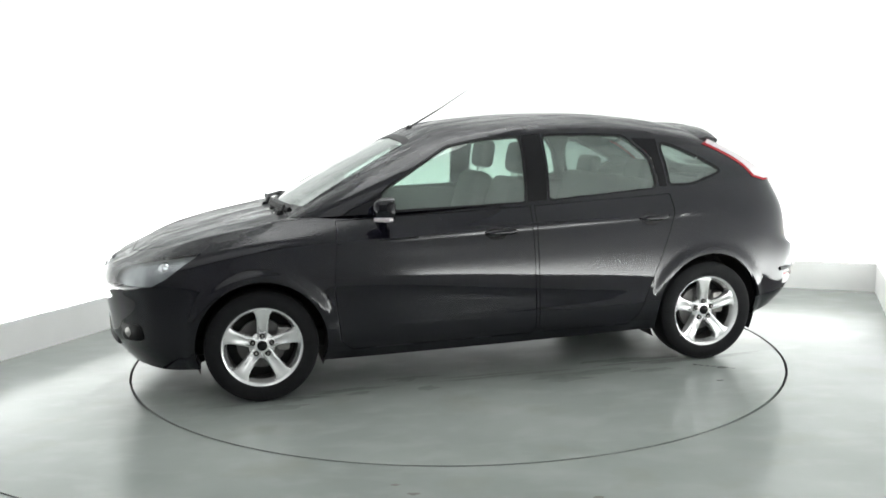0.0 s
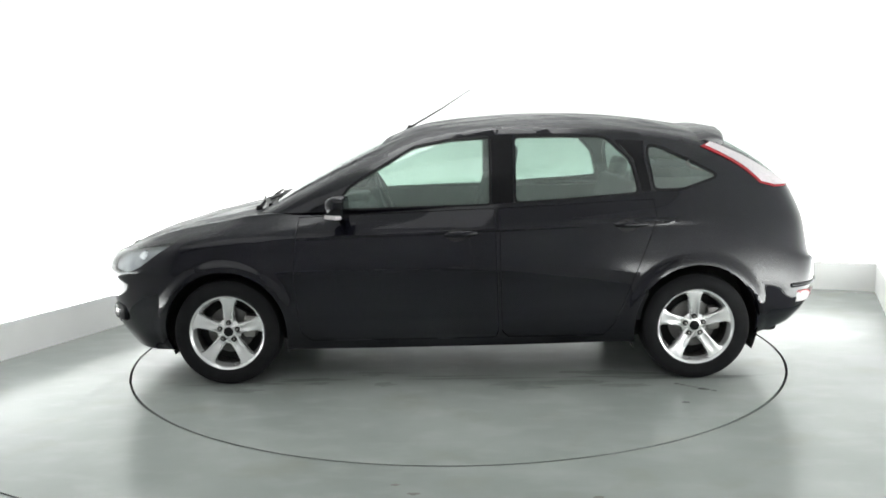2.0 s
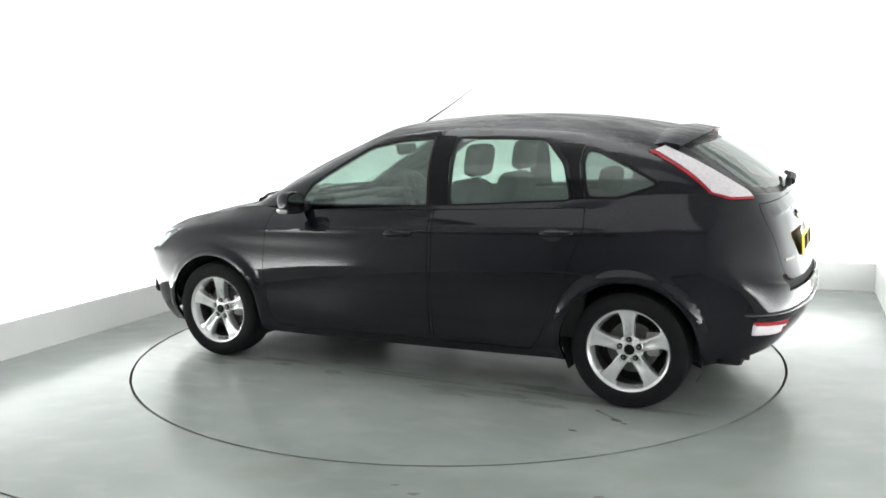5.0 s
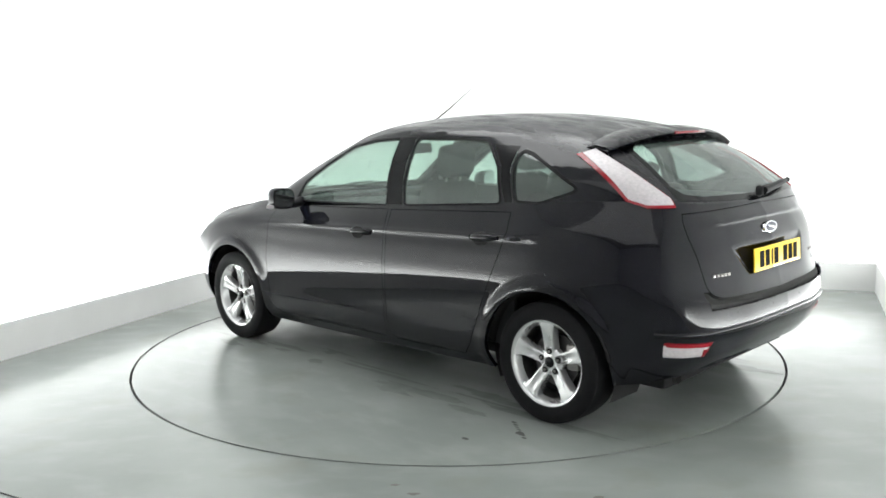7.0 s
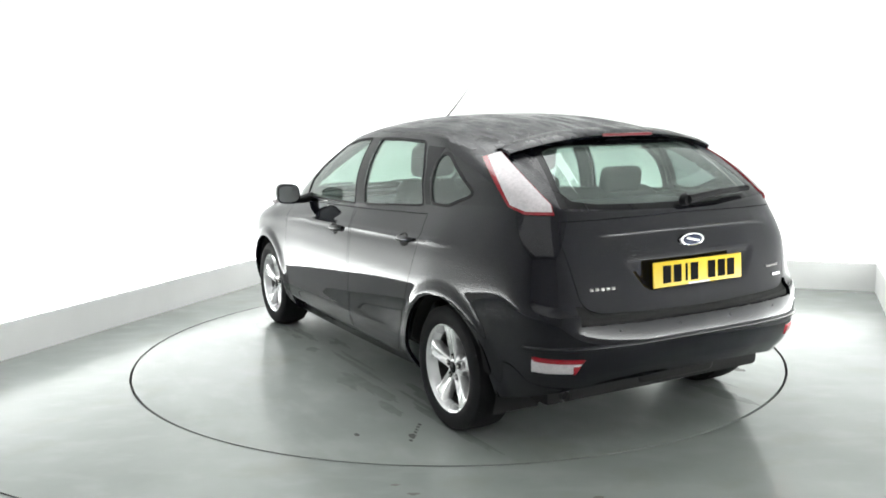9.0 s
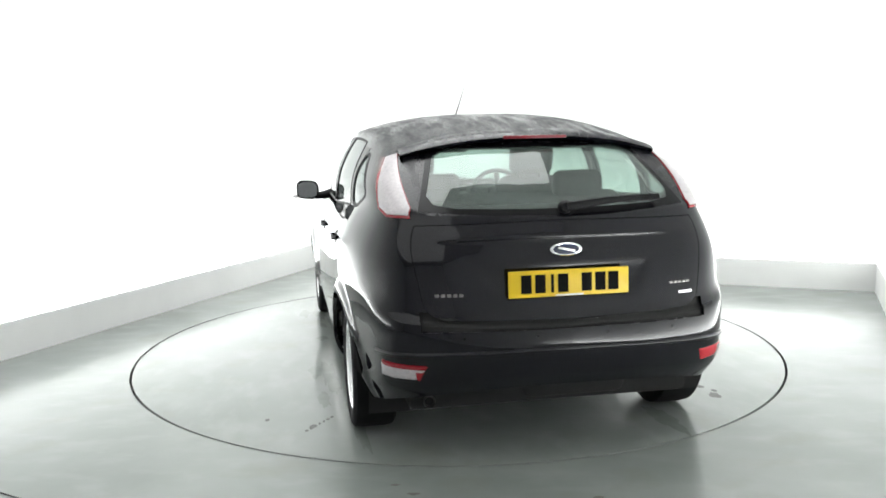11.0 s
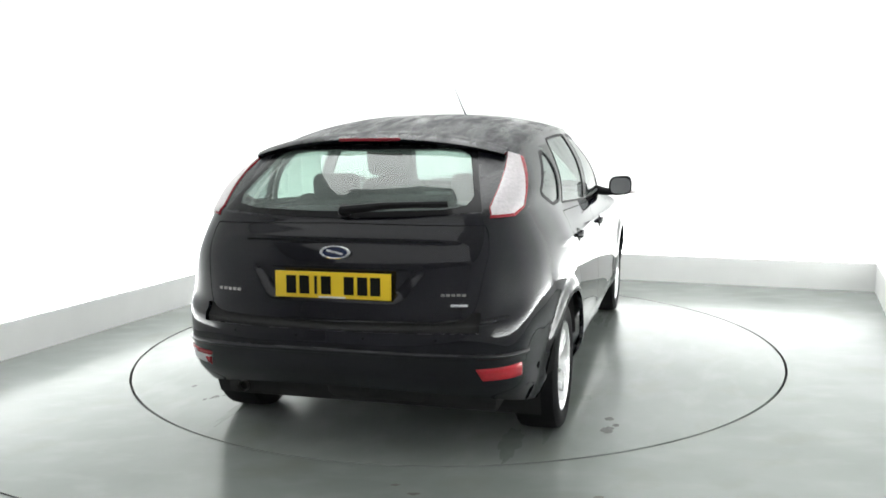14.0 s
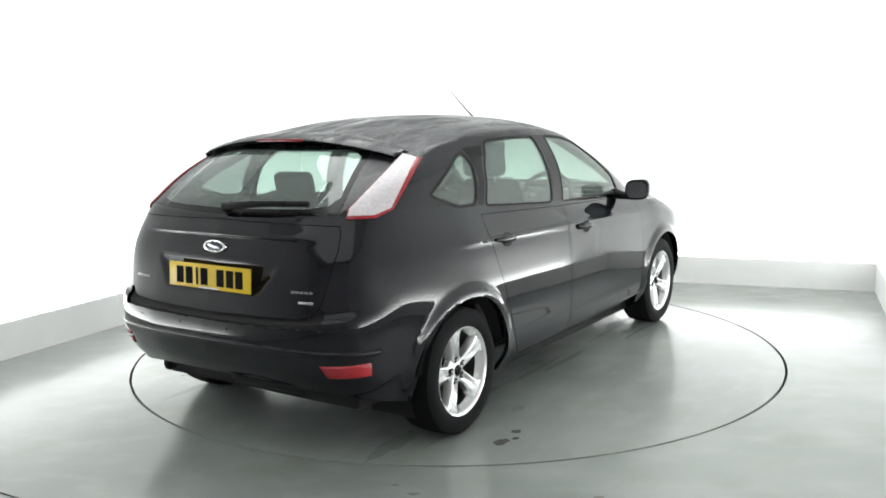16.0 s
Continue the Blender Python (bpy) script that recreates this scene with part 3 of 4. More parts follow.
for side, axes in ((1, SIDE_L), (-1, SIDE_R)):
    on_side = lambda c, s=side: c.y * s > 0.4
    for name, outline, edge in (("front_door_window", FRONT_GLASS, 0.016), ("rear_door_window", BACK_GLASS, 0.016), ("quarter_window", QUARTER, 0.020)):
        zone = carve(shell, shrink(outline, -0.006), axes, where=lambda c, s=side: c.y * s > 0.4 and c.z > 0.93)
        pane = carve(shell, shrink(outline, edge - 0.012), axes, faces=zone)
        pane_bm = lift(shell, pane, push=-0.004)
        seal_zone = carve(shell, shrink(outline, -0.006), axes, where=lambda c, s=side: c.y * s > 0.4 and c.z > 0.93)
        window = part("window", pane_bm, QUARTER_GLASS if name == "quarter_window" else GLASS, car, "green-tinted side window glass")
        window.visible_shadow = False
        part("window_seal", lift(shell, seal_zone, push=0.002, rim=0.02), TRIM, window, "black rubber seal")
    # the gloss black middle pillar between the two doors' windows
    pillar = carve(shell, [(-.186, 1.008), (-.186, 1.378), (-.304, 1.380), (-.304, 1.012)], axes, where=lambda c, s=side: c.y * s > 0.4 and c.z > 0.95)
    part("pillar_trim", lift(shell, pillar, push=0.001), GLOSS_TRIM, car, "gloss black pillar trim")
    for outline in ([(-1.020, 1.062), (-.974, 1.242), (-1.034, 1.242), (-1.070, 1.064)], [(-.974, 1.242), (-.880, 1.345), (-1.040, 1.338), (-1.034, 1.242)]):
        strip = carve(shell, outline, axes, where=lambda c, s=side: c.y * s > 0.4 and c.z > 0.95)
        part("pillar_trim", lift(shell, strip, push=0.001), GLOSS_TRIM, car, "gloss black pillar trim")
    for name, outline in (("front_door", FRONT_DOOR), ("rear_door", REAR_DOOR)):
        zone = carve(shell, outline, axes, where=on_side, facing=0.05)
        skin = carve(shell, shrink(outline, 0.0034), axes, faces=zone, facing=0.05)
        door = part("door", lift(shell, skin, rim=0.012), PAINT, car, "black painted door panel")
        strip = carve(shell, outline, axes, where=on_side, facing=0.05)
        part("door_seal", lift(shell, strip, push=-0.008), GAP_SHADE, door, "dark shut line")
        door_tree = bvhtree.BVHTree.FromPolygons([v.co.copy() for v in door.data.vertices], [tuple(p.vertices) for p in door.data.polygons])
        hx = 0.0 if name == "front_door" else -0.94
        hz = 0.845 if name == "front_door" else 0.885

        def on_door(x, z, proud, tree=door_tree, s=side):
            hit = tree.ray_cast(Vector((x, s * 2.0, z)), Vector((0, -s, 0)))[0]
            return Vector((x, hit.y if hit else s * 0.87, z)) + Vector((0, s * proud, 0))
        # a dark disc on the skin paints a cup's shade; a painted bow of a handle crosses it
        cup = bmesh.new()
        rings = []
        for share, proud in ((1.0, 0.0006), (0.86, 0.0022), (0.0, 0.0018)):
            rings.append([cup.verts.new(on_door(hx + 0.015 + 0.058 * share * math.cos(a), hz - 0.004 + 0.034 * share * math.sin(a), proud)) for a in [2 * math.pi * i / 28 for i in range(28)]])
        for a, b in zip(rings, rings[1:]):
            for i in range(28):
                cup.faces.new((a[i], a[(i + 1) % 28], b[(i + 1) % 28], b[i]))
        bmesh.ops.remove_doubles(cup, verts=cup.verts[:], dist=1e-5)
        bmesh.ops.recalc_face_normals(cup, faces=cup.faces[:])
        part("handle_shade", cup, GAP_SHADE, door, "dark disc painting the cup's shade behind the handle")
        grip = bmesh.new()
        rings = []
        for k in range(15):
            w = -1 + k / 7
            reach = 0.024 * (1 - abs(w) ** 4) + 0.002
            mid = on_door(hx - 0.010 + 0.092 * w, hz + 0.004 - 0.003 * w, reach)
            tall, deep = 0.0165 * (1 - 0.45 * abs(w) ** 3), 0.008
            rings.append([grip.verts.new(mid + Vector((0, deep * math.cos(a) * side, tall * math.sin(a)))) for a in [2 * math.pi * i / 12 for i in range(12)]])
        for a, b in zip(rings, rings[1:]):
            for i in range(12):
                grip.faces.new((a[i], a[(i + 1) % 12], b[(i + 1) % 12], b[i]))
        grip.faces.new(rings[0])
        grip.faces.new(rings[-1][::-1])
        bmesh.ops.recalc_face_normals(grip, faces=grip.faces[:])
        part("door_handle", grip, PAINT, door, "black painted pull handle")

# windscreen
SCREEN = [(.0, .985), (.40, .985), (.66, .995), (.60, 1.10), (.515, 1.34), (.34, 1.372), (.0, 1.388), (-.34, 1.372), (-.515, 1.34), (-.60, 1.10), (-.66, .995), (-.40, .985)]
zone = carve(shell, SCREEN, FRONT, facing=0.05, where=lambda c: c.x > 0.1 and c.z > 0.96)
glass = carve(shell, shrink(SCREEN, 0.02), FRONT, facing=0.05, faces=zone)
screen = part("windscreen", lift(shell, glass, push=-0.003), GLASS, car, "clear green-tinted windscreen")
screen.visible_shadow = False
zone = carve(shell, SCREEN, FRONT, facing=0.05, where=lambda c: c.x > 0.1 and c.z > 0.96)
part("windscreen_seal", lift(shell, zone, push=0.001), TRIM, screen, "black edge band")

# tail lamps: tall slanted units at the corners of the tailgate glass
for side in (1, -1):
    axes = slant(-0.80, 0.60 * side)
    # outline along the slanted axis: (across, height), computed from the corner points in car space
    def flat(p, a=axes):
        q = Vector((p[0], p[1] * side, p[2]))
        return (q.dot(a[0]), q.dot(a[1]))
    lamp = [flat(p) for p in ((-1.33, .645, 1.300), (-1.415, .597, 1.322), (-1.82, .605, 1.108), (-1.858, .617, 1.068), (-1.76, .70, 1.068), (-1.68, .73, 1.095))]
    pale = [(side * a, z) for a, z in ((.310, 1.304), (.370, 1.321), (.604, 1.106), (.612, 1.080), (.500, 1.080), (.433, 1.104))]
    zone = carve(shell, lamp, axes, facing=-0.05, where=lambda c, s=side: c.y * s > 0.3 and c.x < -1.3)
    white = carve(shell, pale, axes, facing=-0.05, faces=zone)
    tail = part("tail_lamp", lift(shell, white, push=0.008, rim=0.012), SILVER_LENS, car, "tall pale tail lamp edged in red")
    zone = carve(shell, lamp, axes, facing=-0.05, where=lambda c, s=side: c.y * s > 0.3 and c.x < -1.3)
    part("red_lens", lift(shell, zone, push=0.006, rim=0.012), RED, tail, "bright red lens edge")

# tailgate glass
REAR_OUT = [(.0, 1.072), (.30, 1.078), (.595, 1.095), (.580, 1.13), (.500, 1.338), (.30, 1.356), (.0, 1.366), (-.30, 1.356), (-.500, 1.338), (-.580, 1.13), (-.595, 1.095), (-.30, 1.078)]
REAR_IN = [(-.13, 1.098), (.13, 1.098), (.43, 1.105), (.525, 1.120), (.545, 1.155), (.472, 1.315), (.41, 1.346), (-.41, 1.346), (-.472, 1.315), (-.545, 1.155), (-.525, 1.120), (-.43, 1.105)]
zone = carve(shell, REAR_OUT, BACK, facing=0.05, where=lambda c: c.x < -1.3 and c.z > 1.0)
clear = carve(shell, REAR_IN, BACK, facing=0.05, faces=zone)
rear_pane = lift(shell, clear, push=0.001)
zone = carve(shell, REAR_OUT, BACK, facing=0.05, where=lambda c: c.x < -1.3 and c.z > 1.0)
rear_band = lift(shell, zone, push=0.001, rim=0.01)

# tailgate panel
GATE = rounded([(.0, .652), (.54, .664), (.600, .700), (.645, .95), (.615, 1.066), (.30, 1.060), (.0, 1.056), (-.30, 1.060), (-.615, 1.066), (-.645, .95), (-.600, .700), (-.54, .664)], 0.05)
zone = carve(shell, GATE, BACK, facing=0.02, where=lambda c: c.x < -1.7 and c.z > 0.6)
gate_skin = carve(shell, shrink(GATE, 0.0032), BACK, facing=0.02, faces=zone)
gate_bm = lift(shell, gate_skin)
RECESS = rounded([(-.40, .872), (-.36, .892), (.36, .892), (.40, .872), (.31, .747), (.28, .729), (-.28, .729), (-.31, .747)], 0.03)


def sink(bm, outline, depth, slope):
    """Press a shallow tray with sloping sides into a sheet that looks back."""
    for inset in (0.0, slope * 0.35, slope * 0.7, slope):
        carve(bm, shrink(outline, inset), BACK, facing=0.02)
    area = sum(outline[i][0] * outline[(i + 1) % len(outline)][1] - outline[(i + 1) % len(outline)][0] * outline[i][1] for i in range(len(outline)))
    sign = 1 if area > 0 else -1
    for v in bm.verts:
        gap = 1.0
        for i in range(len(outline)):
            a, b = Vector(outline[i]), Vector(outline[(i + 1) % len(outline)])
            e = (b - a).normalized()
            gap = min(gap, sign * (e.x * (v.co.z - a.y) - e.y * (v.co.y - a.x)))
        if gap > 0:
            k = min(1.0, gap / slope)
            v.co.x += depth * k * k * (3 - 2 * k)


sink(gate_bm, RECESS, 0.013, 0.05)
turn_in(gate_bm, 0.012)
tailgate = part("tailgate", gate_bm, PAINT, car, "black painted tailgate beaded with rain")
zone = carve(shell, GATE, BACK, facing=0.02, where=lambda c: c.x < -1.7 and c.z > 0.6)
part("tailgate_seal", lift(shell, zone, push=-0.008), GAP_SHADE, tailgate, "dark shut line")
rear_window = part("rear_window", rear_pane, REAR_GLASS, tailgate, "dark-tinted tailgate glass")
rear_window.visible_shadow = False
part("glass_band", rear_band, GLOSS_TRIM, tailgate, "gloss black edge of the glass")

# bumpers: a cut line round each end; the rear one rises at its corners beside the tailgate
def bumper(axes, cuts, where, label):
    for _ in range(2):
        zones = [carve(shell, cut, axes, facing=-0.6, where=where) for cut in cuts]
    faces = {f for zone in zones for f in zone if f.is_valid}
    return part("bumper", lift(shell, list(faces), rim=0.012), PAINT, car, label)


rear_bumper = bumper(BACK, [[(-.99, .15), (.99, .15), (.99, .622), (-.99, .622)], [(.62, .622), (.99, .622), (.99, .700), (.62, .700)], [(-.99, .622), (-.62, .622), (-.62, .700), (-.99, .700)]], lambda c: c.x < -1.66 and c.z < .72, "black painted rear bumper")
# the step's shade is put into a dark sheet below the skin
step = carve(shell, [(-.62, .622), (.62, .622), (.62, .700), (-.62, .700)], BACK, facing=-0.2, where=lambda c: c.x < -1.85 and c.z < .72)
part("bumper_step", lift(shell, step, push=-0.018), GAP_SHADE, rear_bumper, "step under the tailgate, coloured dark for its shade")
front_bumper = bumper(FRONT, [[(-.99, .10), (.99, .10), (.99, .628), (-.99, .628)]], lambda c: c.x > 1.70 and c.z < .66, "black painted front bumper")

# head lamps
for side in (1, -1):
    axes = slant(0.55, 0.835 * side)
    def flat(p, a=axes):
        q = Vector((p[0], p[1] * side, p[2]))
        return (q.dot(a[0]), q.dot(a[1]))
    lamp = [flat(p) for p in ((2.085, .52, .640), (1.82, .76, .650), (1.75, .79, .69), (1.58, .80, .815), (1.80, .70, .790), (2.00, .55, .745), (2.075, .50, .69))]
    zone = carve(shell, lamp, axes, facing=0.0, where=lambda c, s=side: c.y * s > 0.3 and c.x > 1.4 and c.z > .6)
    raw = lift(shell, zone, push=0.0)
    inner = raw.copy()
    bmesh.ops.translate(inner, verts=inner.verts[:], vec=(-0.035, -0.03 * side, -0.005))
    turn_in(raw, 0.01)
    head = part("head_lamp", raw, LENS, car, "clear-lensed head lamp with a bright reflector")
    part("reflector", inner, LAMP_DEEP, head, "silver reflector bowl")
    ball = lathe_bm([(0.0, 0.03), (0.025, 0.026), (0.043, 0.01), (0.05, -0.01), (0.05, -0.03)], 24)
    part("lamp_barrel", ball, CHROME, head, "", pose(1.795, side * 0.762, .715, 0, 0, -35 * side if side > 0 else 215))

# bonnet: its edge shut line
HOOD = [(2.00, -.2), (2.00, .2), (1.93, .42), (1.80, .58), (1.55, .66), (1.30, .675), (1.14, .665), (1.14, -.665), (1.30, -.675), (1.55, -.66), (1.80, -.58), (1.93, -.42)]
zone = carve(shell, HOOD, TOP, facing=0.1, where=lambda c: c.x > 0.95 and c.z > 0.7)
skin = carve(shell, shrink(HOOD, 0.005), TOP, facing=0.1, faces=zone)
bonnet = part("bonnet", lift(shell, skin, rim=0.012), PAINT, car, "black painted bonnet beaded with rain")
zone = carve(shell, HOOD, TOP, facing=0.1, where=lambda c: c.x > 0.95 and c.z > 0.7)
part("bonnet_seal", lift(shell, zone, push=-0.008), GAP_SHADE, bonnet, "dark shut line")

# the remaining painted shell, with its lower and arch edges turned in
turn_in(shell, 0.02)
part("body", shell, PAINT, car, "black metallic painted body shell")

# cowl and wipers under the windscreen
cowl = box_bm((0.16, 1.30, 0.03), (1.13, 0, 0.960), bevel=0.012)
for v in cowl.verts:
    v.co.x -= 0.22 * (v.co.y / 0.65) ** 2
cowl_ob = part("cowl", cowl, TRIM, car, "black plastic cowl grille")
for y0, y1 in ((0.50, -0.10), (-0.08, -0.62)):
    arm = tube_bm([(1.17 - 0.2 * y0 * y0, y0, 0.988), (1.20, (y0 + y1) / 2, 0.998), (1.18 - 0.25 * y1 * y1, y1, 1.0)], 0.014, 6)
    wiper = part("wiper", arm, TRIM, car, "black windscreen wiper")
    part("wiper_arm", tube_bm([(1.225 - 0.2 * y0 * y0, y0 + 0.06, 0.975), (1.20 - 0.2 * y0 * y0, y0 + 0.02, 1.012), (1.205, (y0 + y1) / 2 + 0.06, 1.018)], 0.012, 8, 0.007), TRIM, wiper)
    part("wiper_pivot", lathe_bm([(0, .032), (.014, .028), (.020, .012), (.021, 0)], 16, "z"), TRIM, wiper, "", pose(1.225 - 0.2 * y0 * y0, y0 + 0.06, 0.965))

# underbody and wheel wells
under = box_bm((3.7, 1.30, 0.10), (0, 0, 0.27), bevel=0.03)
part("underbody", under, DARK, car)
for cx, r in ARCHES:
    for side in (1, -1):
        well = bmesh.new()
        rings = []
        for y in (0.885, 0.56):
            rings.append([well.verts.new((cx + (r + 0.012) * math.cos(a), side * y, ARCH_Z + (r + 0.012) * math.sin(a))) for a in [radians(-25 + 230 * i / 32) for i in range(33)]])
        for i in range(32):
            well.faces.new((rings[0][i], rings[0][i + 1], rings[1][i + 1], rings[1][i]))
        hub = well.verts.new((cx, side * 0.56, ARCH_Z))
        for i in range(32):
            well.faces.new((rings[1][i], rings[1][i + 1], hub))
        for v in rings[0]:
            v.co.y -= side * (0.02 if v.co.z > 0.38 else 0.08)
        part("wheel_well", well, DARK, car, "dark wheel well lining")


# wheels
def wheel(at, side):
    """One alloy wheel, its outer face towards +y; five broad star spokes."""
    root = new("wheel")
    root.parent = car
    root["label"] = "silver five-spoke alloy wheel with a black tyre"
    root.matrix_basis = pose(at[0], at[1], at[2], 0, at[3], 0 if side > 0 else 180)
    tyre = lathe_bm([(.205, -.09), (.222, -.101), (.252, -.106), (.282, -.101), (.297, -.088), (.302, -.05), (.3022, 0), (.302, .05), (.297, .086), (.282, .099), (.252, .104), (.226, .100), (.212, .092), (.205, .085)], 72)
    part("tyre", tyre, RUBBER, root, "black rubber tyre")
    rim = lathe_bm([(.186, .040), (.194, .062), (.199, .080), (.206, .091), (.213, .094), (.215, .085), (.206, .078)], 72)
    part("rim", rim, ALLOY, root, "silver alloy rim")
    barrel = lathe_bm([(.206, -.088), (.194, -.08), (.182, -.02), (.186, .042)], 72)
    part("barrel", barrel, BARREL, root, "dark inside of the rim")
    spans = [(.030, .026, .060, .004), (.050, .029, .062, .016), (.075, .030, .066, .019), (.105, .031, .071, .013), (.140, .034, .075, .004), (.168, .039, .078, .001), (.186, .046, .080, 0), (.203, .062, .080, 0)]
    cross = ((-1, .050), (-1, .014), (-.90, .004), (-.66, 0), (-.36, -1), (0, -1.15), (.36, -1), (.66, 0), (.90, .004), (1, .014), (1, .050))
    for i in range(5):
        spoke = bmesh.new()
        rows = []
        for r, w, y, g in spans:
            rows.append([spoke.verts.new((w * c, y + (g * d if d < 0 else -d), math.sqrt(max(r * r - (w * c) ** 2, 1e-6)) if r > .18 else r)) for c, d in cross])
        for a, b in zip(rows, rows[1:]):
            for j in range(len(cross) - 1):
                spoke.faces.new((a[j], a[j + 1], b[j + 1], b[j]))
        bmesh.ops.recalc_face_normals(spoke, faces=spoke.faces[:])
        part("spoke", spoke, ALLOY, root, "", pose(0, 0, 0, 0, 72 * i, 0))
        nut = lathe_bm([(0, .073), (.0045, .073), (.0060, .071), (.0065, .064)], 12)
        a = radians(72 * i)
        # a raised black disc paints the shade of the nut's hole
        pocket = lathe_bm([(0, .0652), (.0140, .0654), (.0152, .0550)], 16)
        part("nut_shade", pocket, DARK, root, "", pose(.052 * math.sin(a), -.0045, .052 * math.cos(a)))
        part("wheel_nut", nut, STEEL, root, "", pose(.052 * math.sin(a), -.006, .052 * math.cos(a)))
    boss = lathe_bm([(0, .060), (.030, .060), (.036, .058), (.060, .054), (.070, .046), (.072, .02)], 40)
    part("hub", boss, ALLOY, root)
    cap = lathe_bm([(0, .068), (.020, .067), (.027, .063), (.028, .058)], 28)
    part("hub_cap", cap, GLOSS_TRIM, root, "small dark centre cap")
    brake = lathe_bm([(.06, .0), (.132, .0), (.132, -.022), (.06, -.022)], 48)
    part("brake_disc", brake, DULL_STEEL, root, "bare steel brake disc")
    back = lathe_bm([(0, -.05), (.19, -.05), (.19, -.055), (0, -.055)], 40)
    part("backplate", back, DARK, root)
    return root


for at, side in (((1.32, 0.785, AXLE_Z, -3), 1), ((1.32, -0.785, AXLE_Z, 30), -1), ((-1.32, 0.763, AXLE_Z, 2), 1), ((-1.32, -0.763, AXLE_Z, 12), -1)):
    root = wheel(at, side)
    calliper = box_bm((0.07, 0.07, 0.13), (0.115 * side * (-1 if at[0] > 0 else -1), 0.0, 0.03), bevel=0.015)
    part("brake_calliper", calliper, STEEL, root, "dull metal brake calliper")

# door mirrors
for side in (1, -1):
    pod = bmesh.new()
    bmesh.ops.create_uvsphere(pod, u_segments=28, v_segments=16, radius=1)
    for v in pod.verts:
        x, y, z = v.co
        x = max(x, -0.35)
        s = lambda k: math.copysign(abs(k) ** 0.62, k)
        v.co = Vector((x * 0.084, s(y) * 0.078, s(z) * 0.066))
        v.co.y += 0.0
        v.co.z += v.co.y * side * 0.06
    mirror = part("door_mirror", pod, PAINT, car, "black door mirror housing", pose(0.640, side * 0.956, 1.010, 0, 0, side * -6))
    face = bmesh.new()
    bmesh.ops.create_circle(face, cap_ends=True, segments=28, radius=1)
    for v in face.verts:
        s = lambda k: math.copysign(abs(k) ** 0.62, k)
        v.co = Vector((-0.0315, s(v.co.x) * 0.066, s(v.co.y) * 0.053))
    part("mirror_glass", face, MIRROR, mirror, "mirror glass")
    strip = box_bm((0.10, 0.045, 0.022), bevel=0.008)
    part("side_repeater", strip, SILVER_LENS, mirror, "pale indicator strip", pose(0.030, side * 0.060, -0.045, 0, 0, side * -35))
    foot = tube_bm([(0, side * -0.05, -0.045), (0.02, side * -0.11, -0.040), (0.04, side * -0.165, -0.030)], 0.022, 10, 0.034)
    part("mirror_foot", foot, TRIM, mirror, "black mirror foot")

# roof aerial
aerial = new("aerial")
aerial.parent = car
part("mast", tube_bm([(0.30, 0, 1.432), (0.10, 0, 1.545), (-0.09, 0, 1.665)], 0.0065, 8, 0.0014), TRIM, aerial)
part("base", lathe_bm([(0, .03), (.012, .028), (.02, .012), (.028, 0)], 20, "z"), TRIM, aerial, "", pose(0.31, 0, 1.412, 0, 0, 0))

# roof spoiler over the tailgate
wing = bmesh.new()
rows = []
for k in range(0, 25):
    w = -1 + k / 12
    y = 0.615 * w
    drop = 0.075 * abs(w) ** 2.4
    back_x = -1.598 + 0.085 * abs(w) ** 2.2
    front_x = -1.36 - 0.02 * abs(w)
    zf = 1.432 - 0.092 * abs(w) ** 2.6
    zb = 1.402 - drop
    rows.append([wing.verts.new(p) for p in ((front_x, y, zf - 0.008), (front_x * 0.6 + back_x * 0.4, y, zf * 0.55 + zb * 0.45 + 0.010), (back_x + 0.02, y, zb + 0.006), (back_x, y, zb - 0.008), (back_x + 0.012, y, zb - 0.022), (front_x * 0.5 + back_x * 0.5 + 0.03, y * 0.98, zb - 0.045 - 0.01 * (1 - abs(w))), (front_x, y * 0.97, zf - 0.06))])
for a, b in zip(rows, rows[1:]):
    for j in range(6):
        wing.faces.new((a[j], a[j + 1], b[j + 1], b[j]))
wing.faces.new(rows[0])
wing.faces.new(rows[-1][::-1])
bmesh.ops.recalc_face_normals(wing, faces=wing.faces[:])
spoiler = part("spoiler", wing, PAINT, car, "black roof-edge spoiler")
part("brake_light", box_bm((0.012, 0.30, 0.016), bevel=0.005), DEEP_RED, spoiler, "narrow dark red brake light", pose(-1.592, 0, 1.392, 0, 0, 0))

# tailgate fittings: grip bar, plate, badge, lettering bars, wiper
gate_skin_tree = bvhtree.BVHTree.FromPolygons([v.co.copy() for v in tailgate.data.vertices], [tuple(p.vertices) for p in tailgate.data.polygons])


def on_gate(y, z, proud):
    hit = gate_skin_tree.ray_cast(Vector((-3.0, y, z)), Vector((1, 0, 0)))[0]
    return ((hit.x if hit else -2.03) - proud, y, z)


PLATE_X = min(on_gate(y, z, 0.004)[0] for y in (-0.2, -0.1, 0.0, 0.1, 0.2) for z in (0.752, 0.803, 0.852))
plate = part("number_plate", box_bm((0.008, 0.520, 0.111), bevel=0.003), PLATE, tailgate, "yellow number plate with dark blank bars", pose(PLATE_X, 0.000, 0.803, 0, 3, 0))
for i, y in enumerate((0.185, 0.125, 0.073, 0.027, -0.075, -0.135, -0.192)):
    part("plate_bar", box_bm((0.003, 0.012 if i == 2 else 0.044, 0.076)), INK, plate, "", pose(-0.0045, y, 0), smooth=False)
part("maker_bar", box_bm((0.003, 0.12, 0.007)), WHITE, plate, "", pose(-0.0045, 0, -0.050), smooth=False)
oval = lathe_bm([(0, .008), (.60, .008), (.86, .010), (.96, .008), (1.0, 0)], 40)
